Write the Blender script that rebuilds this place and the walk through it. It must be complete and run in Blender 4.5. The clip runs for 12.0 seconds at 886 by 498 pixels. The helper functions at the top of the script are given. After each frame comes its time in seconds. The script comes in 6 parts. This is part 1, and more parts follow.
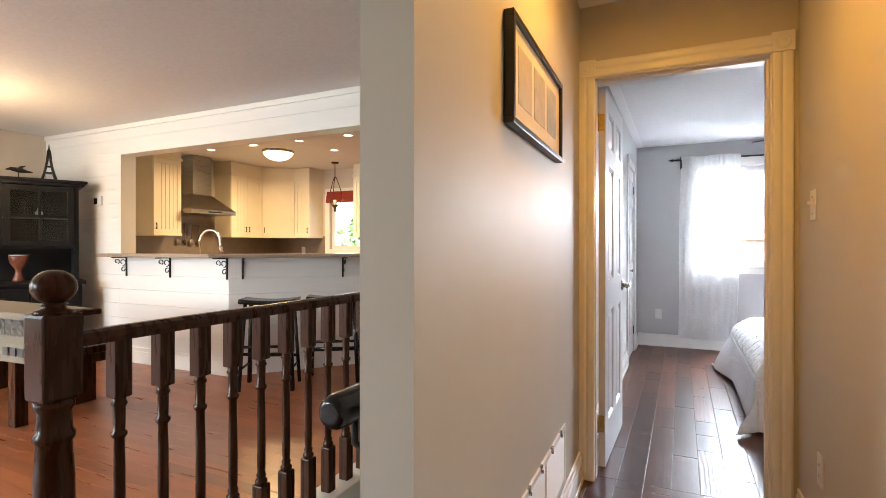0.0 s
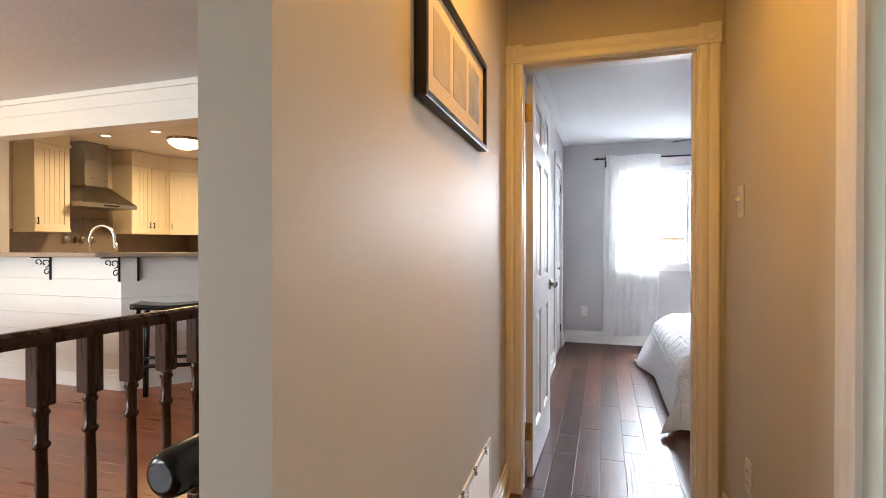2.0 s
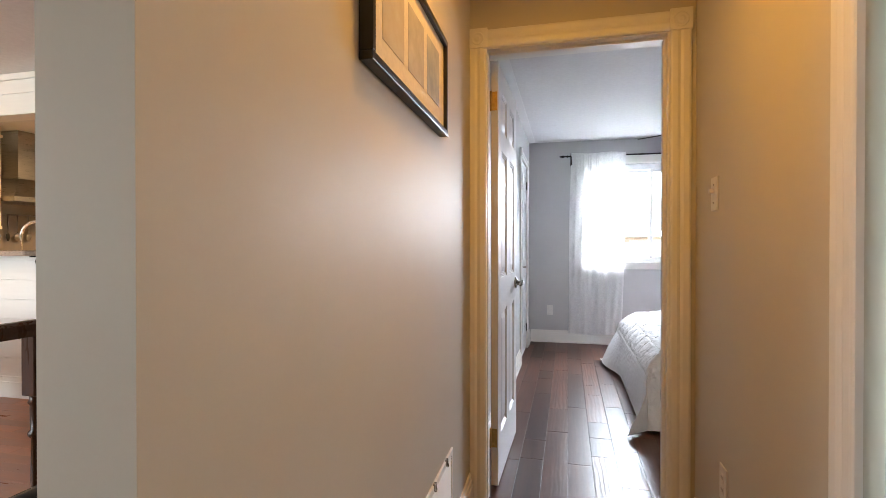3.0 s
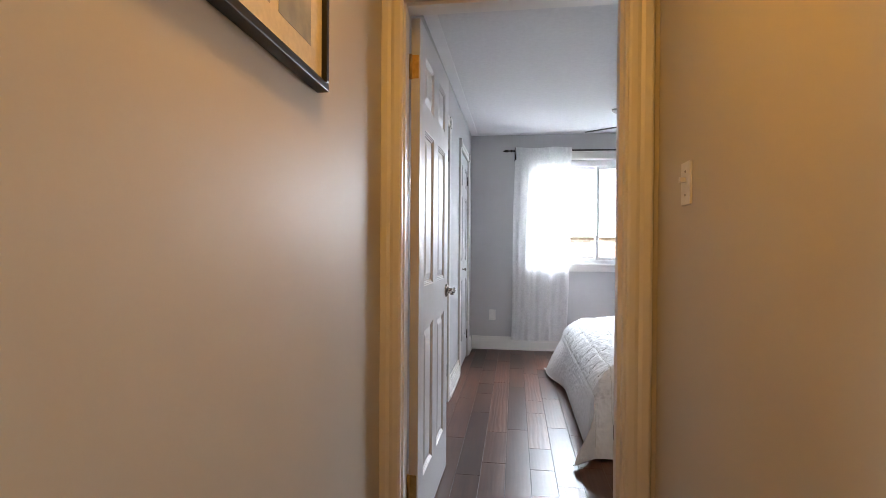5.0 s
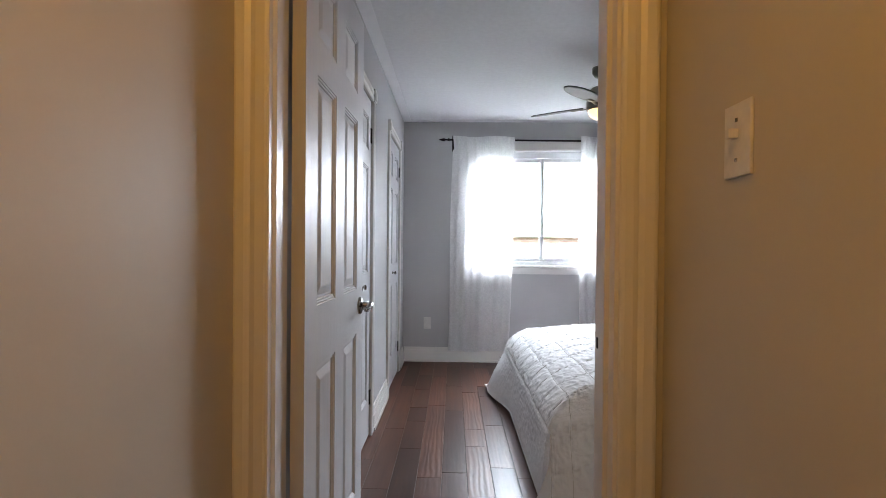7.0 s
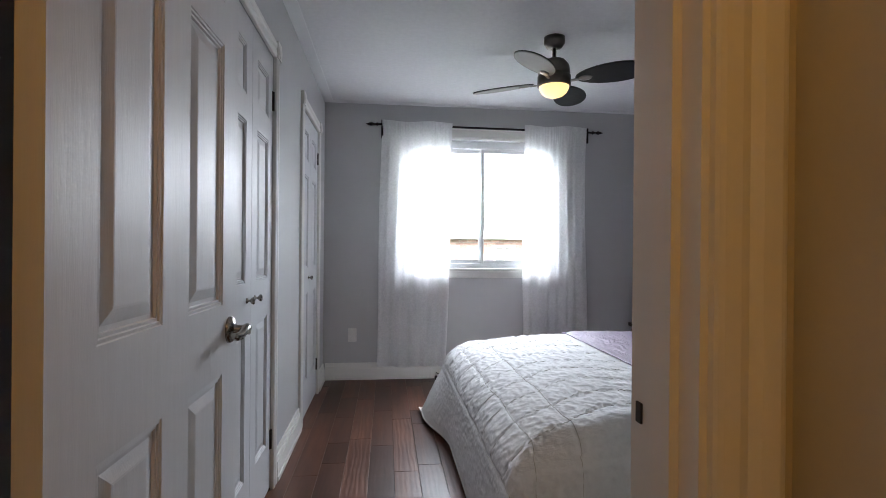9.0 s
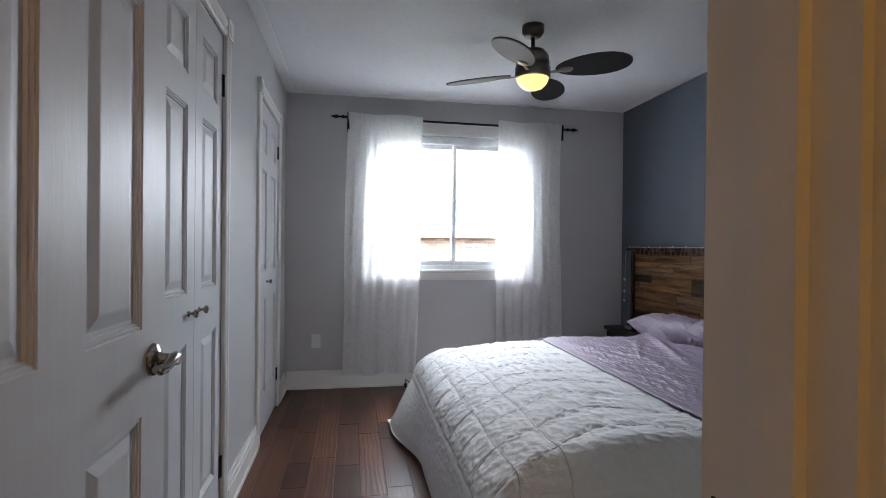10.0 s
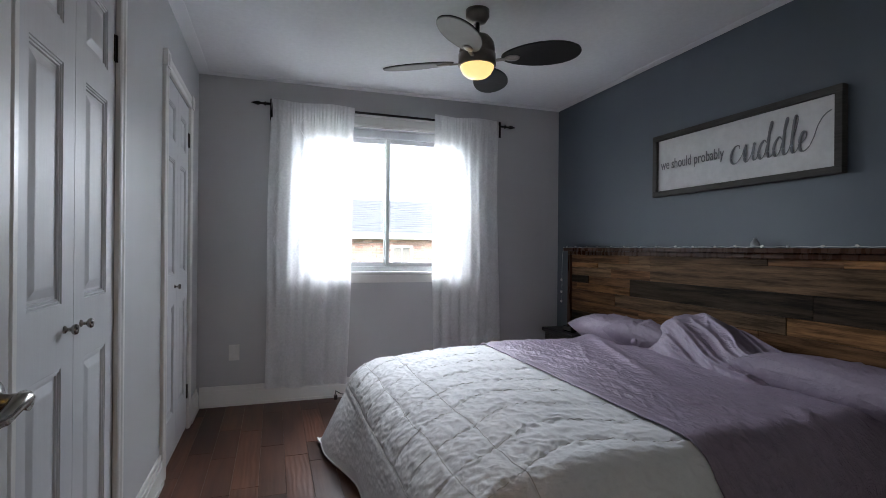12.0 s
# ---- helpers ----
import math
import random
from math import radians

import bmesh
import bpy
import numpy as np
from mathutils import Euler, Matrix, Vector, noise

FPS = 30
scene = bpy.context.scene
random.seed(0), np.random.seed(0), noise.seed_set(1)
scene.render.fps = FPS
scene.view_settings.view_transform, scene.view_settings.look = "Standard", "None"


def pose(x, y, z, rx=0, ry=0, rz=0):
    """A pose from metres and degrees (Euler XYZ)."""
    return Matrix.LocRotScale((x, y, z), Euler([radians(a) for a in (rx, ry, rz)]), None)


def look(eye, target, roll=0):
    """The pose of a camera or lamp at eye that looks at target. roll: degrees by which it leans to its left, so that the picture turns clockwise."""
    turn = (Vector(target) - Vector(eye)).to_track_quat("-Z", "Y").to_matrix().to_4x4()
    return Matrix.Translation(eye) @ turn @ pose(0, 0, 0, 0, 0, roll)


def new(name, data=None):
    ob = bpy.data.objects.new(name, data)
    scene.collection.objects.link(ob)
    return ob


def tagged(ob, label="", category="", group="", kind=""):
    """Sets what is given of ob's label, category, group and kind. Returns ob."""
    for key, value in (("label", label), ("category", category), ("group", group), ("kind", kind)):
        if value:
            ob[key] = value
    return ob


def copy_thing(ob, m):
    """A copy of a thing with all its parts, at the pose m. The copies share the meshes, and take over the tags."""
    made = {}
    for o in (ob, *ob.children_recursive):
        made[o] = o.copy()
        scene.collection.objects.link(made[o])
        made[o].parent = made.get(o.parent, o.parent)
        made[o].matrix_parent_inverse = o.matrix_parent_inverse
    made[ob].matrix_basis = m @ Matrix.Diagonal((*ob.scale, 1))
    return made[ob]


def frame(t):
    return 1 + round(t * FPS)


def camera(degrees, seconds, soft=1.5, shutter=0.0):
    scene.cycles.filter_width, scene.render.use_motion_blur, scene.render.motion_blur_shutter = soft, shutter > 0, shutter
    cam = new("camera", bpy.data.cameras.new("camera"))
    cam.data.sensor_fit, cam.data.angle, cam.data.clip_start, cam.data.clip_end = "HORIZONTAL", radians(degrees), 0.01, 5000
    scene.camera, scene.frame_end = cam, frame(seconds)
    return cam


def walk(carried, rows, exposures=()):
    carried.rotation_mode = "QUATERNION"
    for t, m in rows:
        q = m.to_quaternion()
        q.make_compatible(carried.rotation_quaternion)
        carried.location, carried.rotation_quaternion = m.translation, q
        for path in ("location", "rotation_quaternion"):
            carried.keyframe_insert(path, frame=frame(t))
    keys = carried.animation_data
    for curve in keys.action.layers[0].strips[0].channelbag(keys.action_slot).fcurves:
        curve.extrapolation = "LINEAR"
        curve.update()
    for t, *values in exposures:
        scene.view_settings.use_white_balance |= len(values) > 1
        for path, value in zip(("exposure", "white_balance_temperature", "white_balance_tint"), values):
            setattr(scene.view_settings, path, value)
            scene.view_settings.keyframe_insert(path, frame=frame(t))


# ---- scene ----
cam = camera(82.2, 12.0, soft=0.8)
PATH = [
    (0, (0.502, 0.712, 1.181), (-0.349, 2.522, 1.176), 0),
    (0.5, (0.502, 0.755, 1.187), (-0.301, 2.586, 1.177), 0),
    (1, (0.501, 0.811, 1.183), (-0.246, 2.666, 1.174), 0),
    (1.5, (0.493, 0.879, 1.18), (-0.183, 2.762, 1.169), 0.1),
    (2, (0.473, 0.951, 1.182), (-0.13, 2.858, 1.168), 0),
    (2.5, (0.454, 1.029, 1.176), (-0.078, 2.957, 1.159), 0),
    (3, (0.456, 1.112, 1.162), (-0.021, 3.054, 1.148), 0),
    (5, (0.498, 1.617, 1.173), (0.217, 3.597, 1.155), 0.4),
    (5.5, (0.491, 1.763, 1.174), (0.281, 3.752, 1.157), 0.3),
    (6, (0.498, 1.932, 1.169), (0.349, 3.927, 1.151), 0.3),
    (6.5, (0.507, 2.107, 1.171), (0.413, 4.105, 1.157), 0.5),
    (7, (0.506, 2.261, 1.173), (0.465, 4.261, 1.156), 0.5),
    (9, (0.535, 2.878, 1.145), (0.758, 4.867, 1.143), 0.5),
    (9.5, (0.541, 2.999, 1.158), (0.828, 4.98, 1.154), 0.6),
    (10, (0.541, 3.096, 1.17), (0.89, 5.067, 1.16), 0.6),
    (10.5, (0.53, 3.193, 1.159), (0.949, 5.149, 1.157), 0.5),
    (11, (0.52, 3.265, 1.154), (1.012, 5.203, 1.152), 0.6),
    (11.5, (0.522, 3.307, 1.15), (1.083, 5.227, 1.152), 0.6),
    (12, (0.518, 3.343, 1.155), (1.151, 5.241, 1.156), 0.5),
]
EXPOSURES = [(0.0, 4.3), (3.0, 4.05), (5.0, 3.75), (7.0, 3.45), (9.0, 3.0), (10.5, 2.7), (12.0, 2.5)]
walk(cam, [(t, look(eye, target, roll)) for t, eye, target, roll in PATH], EXPOSURES)

# ---- world, sun and large lights ----
world = bpy.data.worlds.new("sky")
scene.world = world
world.use_nodes = True
wn = world.node_tree
sky = wn.nodes.new("ShaderNodeTexSky")
sky.sky_type, sky.sun_disc = "NISHITA", False
sky.sun_elevation, sky.sun_rotation = radians(54), radians(184)
sky.air_density, sky.dust_density = 1.0, 4.0
wn.nodes["Background"].inputs[1].default_value = 0.15
wn.links.new(sky.outputs[0], wn.nodes["Background"].inputs[0])


def lamp(name, kind, place, target, energy, colour, size=0.1, size_y=0.0):
    data = bpy.data.lights.new(name, kind)
    data.energy, data.color = energy, colour
    if kind == "AREA":
        data.shape, data.size, data.size_y = ("RECTANGLE", size, size_y) if size_y else ("DISK", size, size)
    elif kind == "SUN":
        data.angle = size
    else:
        data.shadow_soft_size = size
    ob = new(name, data)
    ob.matrix_basis = look(place, target)
    return ob


lamp("sun", "SUN", (2, -8, 14), (1.2, 2, 0), 1.5, (1.0, 0.97, 0.93), radians(30))
# daylight of the living room's windows, beside and behind the start of the walk
wl = lamp("window_light", "AREA", (-6.07, -0.7, 1.45), (-3.6, 4.0, 0.6), 2.6, (0.86, 0.94, 1.0), 2.3, 1.4)
wl.data.spread = radians(125)
# sky light in the upper part of the bedroom window, above the roof across the way
sl = lamp("bedroom_window_light", "AREA", (1.36, 7.70, 1.80), (1.36, 3.2, -1.7), 8.1, (0.87, 0.93, 1.03), 1.27, 0.62)
sl.data.spread = radians(102)
WARM = (1.0, 0.47, 0.072)
lamp("hall_lamp_bulb", "AREA", (0.43, 2.33, 2.33), (0.43, 2.33, 0), 0.71, WARM, 0.24)
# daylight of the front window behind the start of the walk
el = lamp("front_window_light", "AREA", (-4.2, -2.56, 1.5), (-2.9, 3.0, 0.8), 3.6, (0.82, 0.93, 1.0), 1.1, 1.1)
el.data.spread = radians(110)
lamp("chandelier_bulbs", "POINT", (-4.62, 2.62, 1.92), (-4.62, 2.62, 0), 2.1, (1.0, 0.66, 0.34), 0.08)
lamp("kitchen_lamp_bulb", "AREA", (-4.1, 5.6, 2.22), (-4.1, 5.6, 0), 3.1, (1.0, 0.67, 0.32), 0.36)


# ---- materials ----
def mat(name, c1, c2=None, rough=0.5, metal=0.0, scale=6.0, stretch=(1, 1, 1), bump=0.0, fine=60.0, rand=0.0, coat=0.0, spec=0.5, rough_var=0.08, emit=None, detail=5.0):
    m = bpy.data.materials.new(name)
    m.use_nodes = True
    nt = m.node_tree
    b = nt.nodes["Principled BSDF"]
    b.inputs["Roughness"].default_value, b.inputs["Metallic"].default_value = rough, metal
    b.inputs["Coat Weight"].default_value = coat
    b.inputs["Specular IOR Level"].default_value = spec
    c2 = c2 or tuple(v * 0.86 for v in c1)
    tc = nt.nodes.new("ShaderNodeTexCoord")
    mp = nt.nodes.new("ShaderNodeMapping")
    mp.inputs["Scale"].default_value = stretch
    nt.links.new(tc.outputs["Object"], mp.inputs["Vector"])
    vec = mp.outputs[0]
    info = None
    if rand:
        info = nt.nodes.new("ShaderNodeObjectInfo")
        off = nt.nodes.new("ShaderNodeVectorMath")
        off.operation = "MULTIPLY_ADD"
        nt.links.new(info.outputs["Random"], off.inputs[0])
        off.inputs[1].default_value = (37.0, 53.0, 71.0)
        nt.links.new(vec, off.inputs[2])
        vec = off.outputs[0]
    n1 = nt.nodes.new("ShaderNodeTexNoise")
    n1.inputs["Scale"].default_value, n1.inputs["Detail"].default_value = scale, detail
    n2 = nt.nodes.new("ShaderNodeTexNoise")
    n2.inputs["Scale"].default_value, n2.inputs["Detail"].default_value = fine, 4.0
    for n in (n1, n2):
        nt.links.new(vec, n.inputs["Vector"])
    add = nt.nodes.new("ShaderNodeMath")
    add.operation = "MULTIPLY_ADD"
    nt.links.new(n2.outputs["Fac"], add.inputs[0])
    add.inputs[1].default_value = 0.35
    nt.links.new(n1.outputs["Fac"], add.inputs[2])
    ramp = nt.nodes.new("ShaderNodeValToRGB")
    ramp.color_ramp.elements[0].position, ramp.color_ramp.elements[1].position = 0.42, 0.92
    ramp.color_ramp.elements[0].color, ramp.color_ramp.elements[1].color = (*c2, 1), (*c1, 1)
    nt.links.new(add.outputs[0], ramp.inputs[0])
    colour = ramp.outputs[0]
    if rand:
        mr = nt.nodes.new("ShaderNodeMapRange")
        mr.inputs["To Min"].default_value, mr.inputs["To Max"].default_value = 1 - rand, 1 + rand
        nt.links.new(info.outputs["Random"], mr.inputs["Value"])
        hsv = nt.nodes.new("ShaderNodeHueSaturation")
        nt.links.new(mr.outputs[0], hsv.inputs["Value"])
        nt.links.new(colour, hsv.inputs["Color"])
        colour = hsv.outputs[0]
    nt.links.new(colour, b.inputs["Base Color"])
    if rough_var:
        rr = nt.nodes.new("ShaderNodeMapRange")
        rr.inputs["To Min"].default_value, rr.inputs["To Max"].default_value = max(0.02, rough - rough_var), min(1, rough + rough_var)
        nt.links.new(n1.outputs["Fac"], rr.inputs["Value"])
        nt.links.new(rr.outputs[0], b.inputs["Roughness"])
    if bump:
        bp = nt.nodes.new("ShaderNodeBump")
        bp.inputs["Strength"].default_value, bp.inputs["Distance"].default_value = min(1.0, bump), 0.004
        nt.links.new(add.outputs[0], bp.inputs["Height"])
        nt.links.new(bp.outputs[0], b.inputs["Normal"])
    if emit:
        b.inputs["Emission Color"].default_value, b.inputs["Emission Strength"].default_value = (*emit[0], 1), emit[1]
    return m


M = {}
M["hall_paint"] = mat("hall_paint", (0.575, 0.54, 0.47), (0.55, 0.515, 0.445), 0.55, spec=0.28, scale=3, fine=240, bump=0.06, rough_var=0.03)
M["room_paint"] = mat("room_paint", (0.52, 0.52, 0.525), (0.50, 0.50, 0.505), 0.55, scale=3, fine=220, bump=0.06, rough_var=0.03)
M["blue_paint"] = mat("blue_paint", (0.098, 0.119, 0.142), (0.088, 0.108, 0.130), 0.5, scale=3, fine=200, bump=0.08)
M["beige_paint"] = mat("beige_paint", (0.62, 0.55, 0.47), None, 0.6, scale=3, fine=200, bump=0.05)
M["ceiling"] = mat("ceiling_stipple", (0.74, 0.74, 0.75), (0.68, 0.68, 0.69), 0.9, scale=35, fine=120, bump=0.5)
M["ceiling_border"] = mat("smooth_ceiling_paint", (0.80, 0.80, 0.81), (0.77, 0.77, 0.78), 0.6, scale=6, fine=120, bump=0.04)
M["trim"] = mat("white_trim_paint", (0.80, 0.79, 0.76), (0.76, 0.75, 0.72), 0.34, scale=5, fine=150, bump=0.012, rough_var=0.03)
M["door_paint"] = mat("white_door_paint", (0.66, 0.665, 0.68), (0.62, 0.625, 0.64), 0.45, spec=0.36, scale=9, fine=70, stretch=(6, 6, 0.5), bump=0.14, rough_var=0.06)
M["shiplap"] = mat("white_shiplap_paint", (0.80, 0.79, 0.77), (0.76, 0.75, 0.73), 0.4, scale=4, fine=90, stretch=(1, 1, 8), bump=0.06)
M["dark_wood"] = mat("dark_stained_wood", (0.066, 0.024, 0.009), (0.030, 0.011, 0.005), 0.28, scale=12, stretch=(3, 3, 0.4), fine=90, bump=0.03, spec=0.18)
M["plank"] = mat("walnut_plank", (0.12, 0.050, 0.030), (0.052, 0.021, 0.013), 0.34, scale=4, stretch=(6, 0.5, 6), fine=9, bump=0.12, rand=0.45, rough_var=0.04, spec=0.28)


def scrape(m):
    """Wavy hand-scraped grooves along a plank, deeper on some planks than on others."""
    nt = m.node_tree
    b = nt.nodes["Principled BSDF"]
    tc, mp, off, info, wv, mr, mu, bp = (nt.nodes.new(k) for k in ("ShaderNodeTexCoord", "ShaderNodeMapping", "ShaderNodeVectorMath", "ShaderNodeObjectInfo", "ShaderNodeTexWave", "ShaderNodeMapRange", "ShaderNodeMath", "ShaderNodeBump"))
    mp.inputs["Scale"].default_value = (1, 0.16, 1)
    nt.links.new(tc.outputs["Object"], mp.inputs["Vector"])
    off.operation = "MULTIPLY_ADD"
    nt.links.new(info.outputs["Random"], off.inputs[0])
    off.inputs[1].default_value = (13.0, 29.0, 7.0)
    nt.links.new(mp.outputs[0], off.inputs[2])
    nt.links.new(off.outputs[0], wv.inputs["Vector"])
    wv.bands_direction = "X"
    wv.inputs["Scale"].default_value, wv.inputs["Distortion"].default_value = 13.0, 7.0
    wv.inputs["Detail"].default_value, wv.inputs["Detail Scale"].default_value = 2.0, 1.2
    mr.inputs["From Min"].default_value, mr.inputs["From Max"].default_value = 0.45, 0.95
    mr.inputs["To Min"].default_value = 0.12
    nt.links.new(info.outputs["Random"], mr.inputs["Value"])
    mu.operation = "MULTIPLY"
    nt.links.new(wv.outputs["Fac"], mu.inputs[0])
    nt.links.new(mr.outputs[0], mu.inputs[1])
    bp.inputs["Strength"].default_value, bp.inputs["Distance"].default_value = 0.42, 0.0014
    nt.links.new(mu.outputs[0], bp.inputs["Height"])
    old = b.inputs["Normal"].links[0].from_socket
    nt.links.new(old, bp.inputs["Normal"])
    nt.links.new(bp.outputs[0], b.inputs["Normal"])


scrape(M["plank"])
M["red_plank"] = mat("cherry_plank", (0.36, 0.12, 0.045), (0.25, 0.082, 0.03), 0.3, scale=4, stretch=(0.6, 6, 6), fine=14, bump=0.05, rand=0.2, spec=0.4)
M["subfloor"] = mat("dark_joint", (0.02, 0.014, 0.01), None, 0.8)
M["black_metal"] = mat("black_iron", (0.012, 0.011, 0.011), (0.02, 0.018, 0.016), 0.45, metal=0.6, scale=40)
M["nickel"] = mat("brushed_nickel", (0.42, 0.40, 0.37), (0.34, 0.32, 0.30), 0.26, metal=1.0, scale=30)
M["brass"] = mat("brass_hinge", (0.62, 0.43, 0.17), (0.42, 0.28, 0.10), 0.45, metal=1.0, scale=40)
M["steel"] = mat("stainless_steel", (0.32, 0.29, 0.26), (0.25, 0.23, 0.21), 0.3, metal=1.0, scale=8, stretch=(1, 1, 14))
M["chrome"] = mat("chrome", (0.75, 0.73, 0.70), None, 0.1, metal=1.0, rough_var=0)
M["black_gloss"] = mat("black_gloss_paint", (0.008, 0.008, 0.008), None, 0.22, scale=12)
M["frame_black"] = mat("black_frame", (0.010, 0.009, 0.008), None, 0.35, scale=20)
M["mat_card"] = mat("cream_mount_card", (0.72, 0.67, 0.57), None, 0.8, scale=80)
M["white_plastic"] = mat("white_plastic", (0.78, 0.77, 0.74), None, 0.4, scale=30)
M["cream_cabinet"] = mat("cream_cabinet_paint", (0.78, 0.71, 0.57), (0.74, 0.67, 0.53), 0.42, scale=6, fine=80, bump=0.04)
M["counter"] = mat("speckled_stone_top", (0.46, 0.36, 0.28), (0.24, 0.18, 0.14), 0.22, scale=90, fine=260)
M["backsplash"] = mat("taupe_tile", (0.23, 0.185, 0.145), (0.18, 0.145, 0.115), 0.35, scale=12)
M["grey_cabinet"] = mat("charcoal_cabinet_paint", (0.014, 0.014, 0.015), (0.009, 0.009, 0.010), 0.34, spec=0.2, scale=9, stretch=(3, 3, 0.6), fine=80, bump=0.1)
M["red_fabric"] = mat("dark_red_fabric", (0.26, 0.035, 0.02), None, 0.9, scale=30)
M["linen"] = mat("white_quilted_cotton", (0.72, 0.72, 0.72), (0.67, 0.67, 0.675), 0.85, scale=48, fine=170, stretch=(1, 1.6, 1), bump=0.5, spec=0.2)
M["purple"] = mat("mauve_satin_cotton", (0.265, 0.212, 0.275), (0.22, 0.175, 0.23), 0.55, scale=26, fine=90, bump=0.75, rough_var=0.05)


def crinkle(m, layers):
    """Sharp little creases in cloth: thin ridges where a warped noise crosses its middle."""
    nt = m.node_tree
    b = nt.nodes["Principled BSDF"]
    tc = nt.nodes.new("ShaderNodeTexCoord")
    for stretch, scale, width, strength, far in layers:
        mp, nz, sub, ab, mr, bp = (nt.nodes.new(k) for k in ("ShaderNodeMapping", "ShaderNodeTexNoise", "ShaderNodeMath", "ShaderNodeMath", "ShaderNodeMapRange", "ShaderNodeBump"))
        mp.inputs["Scale"].default_value = stretch
        mp.inputs["Rotation"].default_value = (0, 0, radians(-28))
        nt.links.new(tc.outputs["Object"], mp.inputs["Vector"])
        nt.links.new(mp.outputs[0], nz.inputs["Vector"])
        nz.inputs["Scale"].default_value, nz.inputs["Detail"].default_value, nz.inputs["Distortion"].default_value = scale, 2.0, 0.4
        sub.operation, ab.operation = "SUBTRACT", "ABSOLUTE"
        sub.inputs[1].default_value = 0.5
        nt.links.new(nz.outputs["Fac"], sub.inputs[0])
        nt.links.new(sub.outputs[0], ab.inputs[0])
        mr.inputs["From Min"].default_value, mr.inputs["From Max"].default_value = 0.0, width
        mr.inputs["To Min"].default_value, mr.inputs["To Max"].default_value = 1.0, 0.0
        nt.links.new(ab.outputs[0], mr.inputs["Value"])
        bp.inputs["Strength"].default_value, bp.inputs["Distance"].default_value = strength, far
        nt.links.new(mr.outputs[0], bp.inputs["Height"])
        nt.links.new(b.inputs["Normal"].links[0].from_socket, bp.inputs["Normal"])
        nt.links.new(bp.outputs[0], b.inputs["Normal"])


crinkle(M["purple"], (((2.6, 0.6, 1.5), 7.0, 0.06, 0.46, 0.005), ((2.2, 0.9, 1.5), 18.0, 0.07, 0.34, 0.003)))
crinkle(M["linen"], (((0.9, 1.6, 1.2), 16.0, 0.09, 0.14, 0.004),))
M["vent_enamel"] = mat("white_vent_enamel", (0.80, 0.80, 0.79), (0.74, 0.74, 0.73), 0.5, spec=0.3, scale=20)
M["runner"] = mat("printed_linen_runner", (0.20, 0.168, 0.115), (0.16, 0.13, 0.09), 0.9, scale=60, fine=400, bump=0.15)
# black of printed ink and displays, and of shade painted into gaps and slots
M["ink_and_shade"] = mat("faded_ink_and_gap_black", (0.06, 0.055, 0.05), None, 0.8)
M["brick"] = mat("red_brick", (0.55, 0.36, 0.31), (0.46, 0.29, 0.25), 0.9, scale=14, fine=80, bump=0.3, rand=0.25)
M["mortar"] = mat("mortar", (0.55, 0.52, 0.48), None, 0.95, scale=30)
M["shingle"] = mat("grey_shingle", (0.15, 0.16, 0.175), (0.11, 0.12, 0.135), 0.95, scale=9, fine=60, bump=0.3)
M["grass"] = mat("grass", (0.07, 0.12, 0.04), (0.035, 0.07, 0.02), 0.95, scale=2, fine=30)
M["leaf"] = mat("leaf", (0.10, 0.17, 0.05), (0.05, 0.09, 0.025), 0.7, scale=5, fine=30)
M["sign_white"] = mat("white_sign_board", (0.72, 0.72, 0.72), None, 0.7, scale=20)
M["sign_frame"] = mat("weathered_grey_wood", (0.07, 0.066, 0.06), (0.035, 0.033, 0.03), 0.75, scale=10, stretch=(2, 1, 12), fine=60, bump=0.3)
M["sign_ink"] = mat("grey_lettering", (0.22, 0.225, 0.235), None, 0.8)
M["blade_dark"] = mat("dark_walnut_blade", (0.010, 0.009, 0.008), None, 0.45, scale=12, stretch=(1, 6, 1))
# paler copy of the blade colour, with the light on the underside put in
M["blade_pale"] = mat("lit_pale_grey", (0.24, 0.235, 0.225), None, 0.65, spec=0.15, scale=12)
M["gunmetal"] = mat("brushed_gunmetal", (0.20, 0.18, 0.16), (0.15, 0.135, 0.12), 0.32, metal=1.0, scale=20)
M["fan_glass"] = mat("lit_frosted_glass", (0.9, 0.75, 0.5), None, 0.4, emit=((1.0, 0.66, 0.24), 0.2))
M["lamp_glass"] = mat("lit_opal_glass", (0.9, 0.8, 0.6), None, 0.4, emit=((1.0, 0.74, 0.36), 0.25))
M["spot_glow"] = mat("lit_spot_lens", (0.9, 0.85, 0.7), None, 0.4, emit=((1.0, 0.86, 0.62), 0.5))
M["vinyl"] = mat("white_vinyl", (0.80, 0.81, 0.82), None, 0.35, scale=10)
M["terracotta"] = mat("carved_reddish_wood", (0.22, 0.065, 0.03), (0.12, 0.035, 0.018), 0.45, scale=18)
M["bronze"] = mat("dark_bronze", (0.035, 0.028, 0.022), None, 0.45, metal=0.7, scale=30)
M["plaster_dark"] = mat("basement_plaster", (0.5, 0.47, 0.43), None, 0.8)


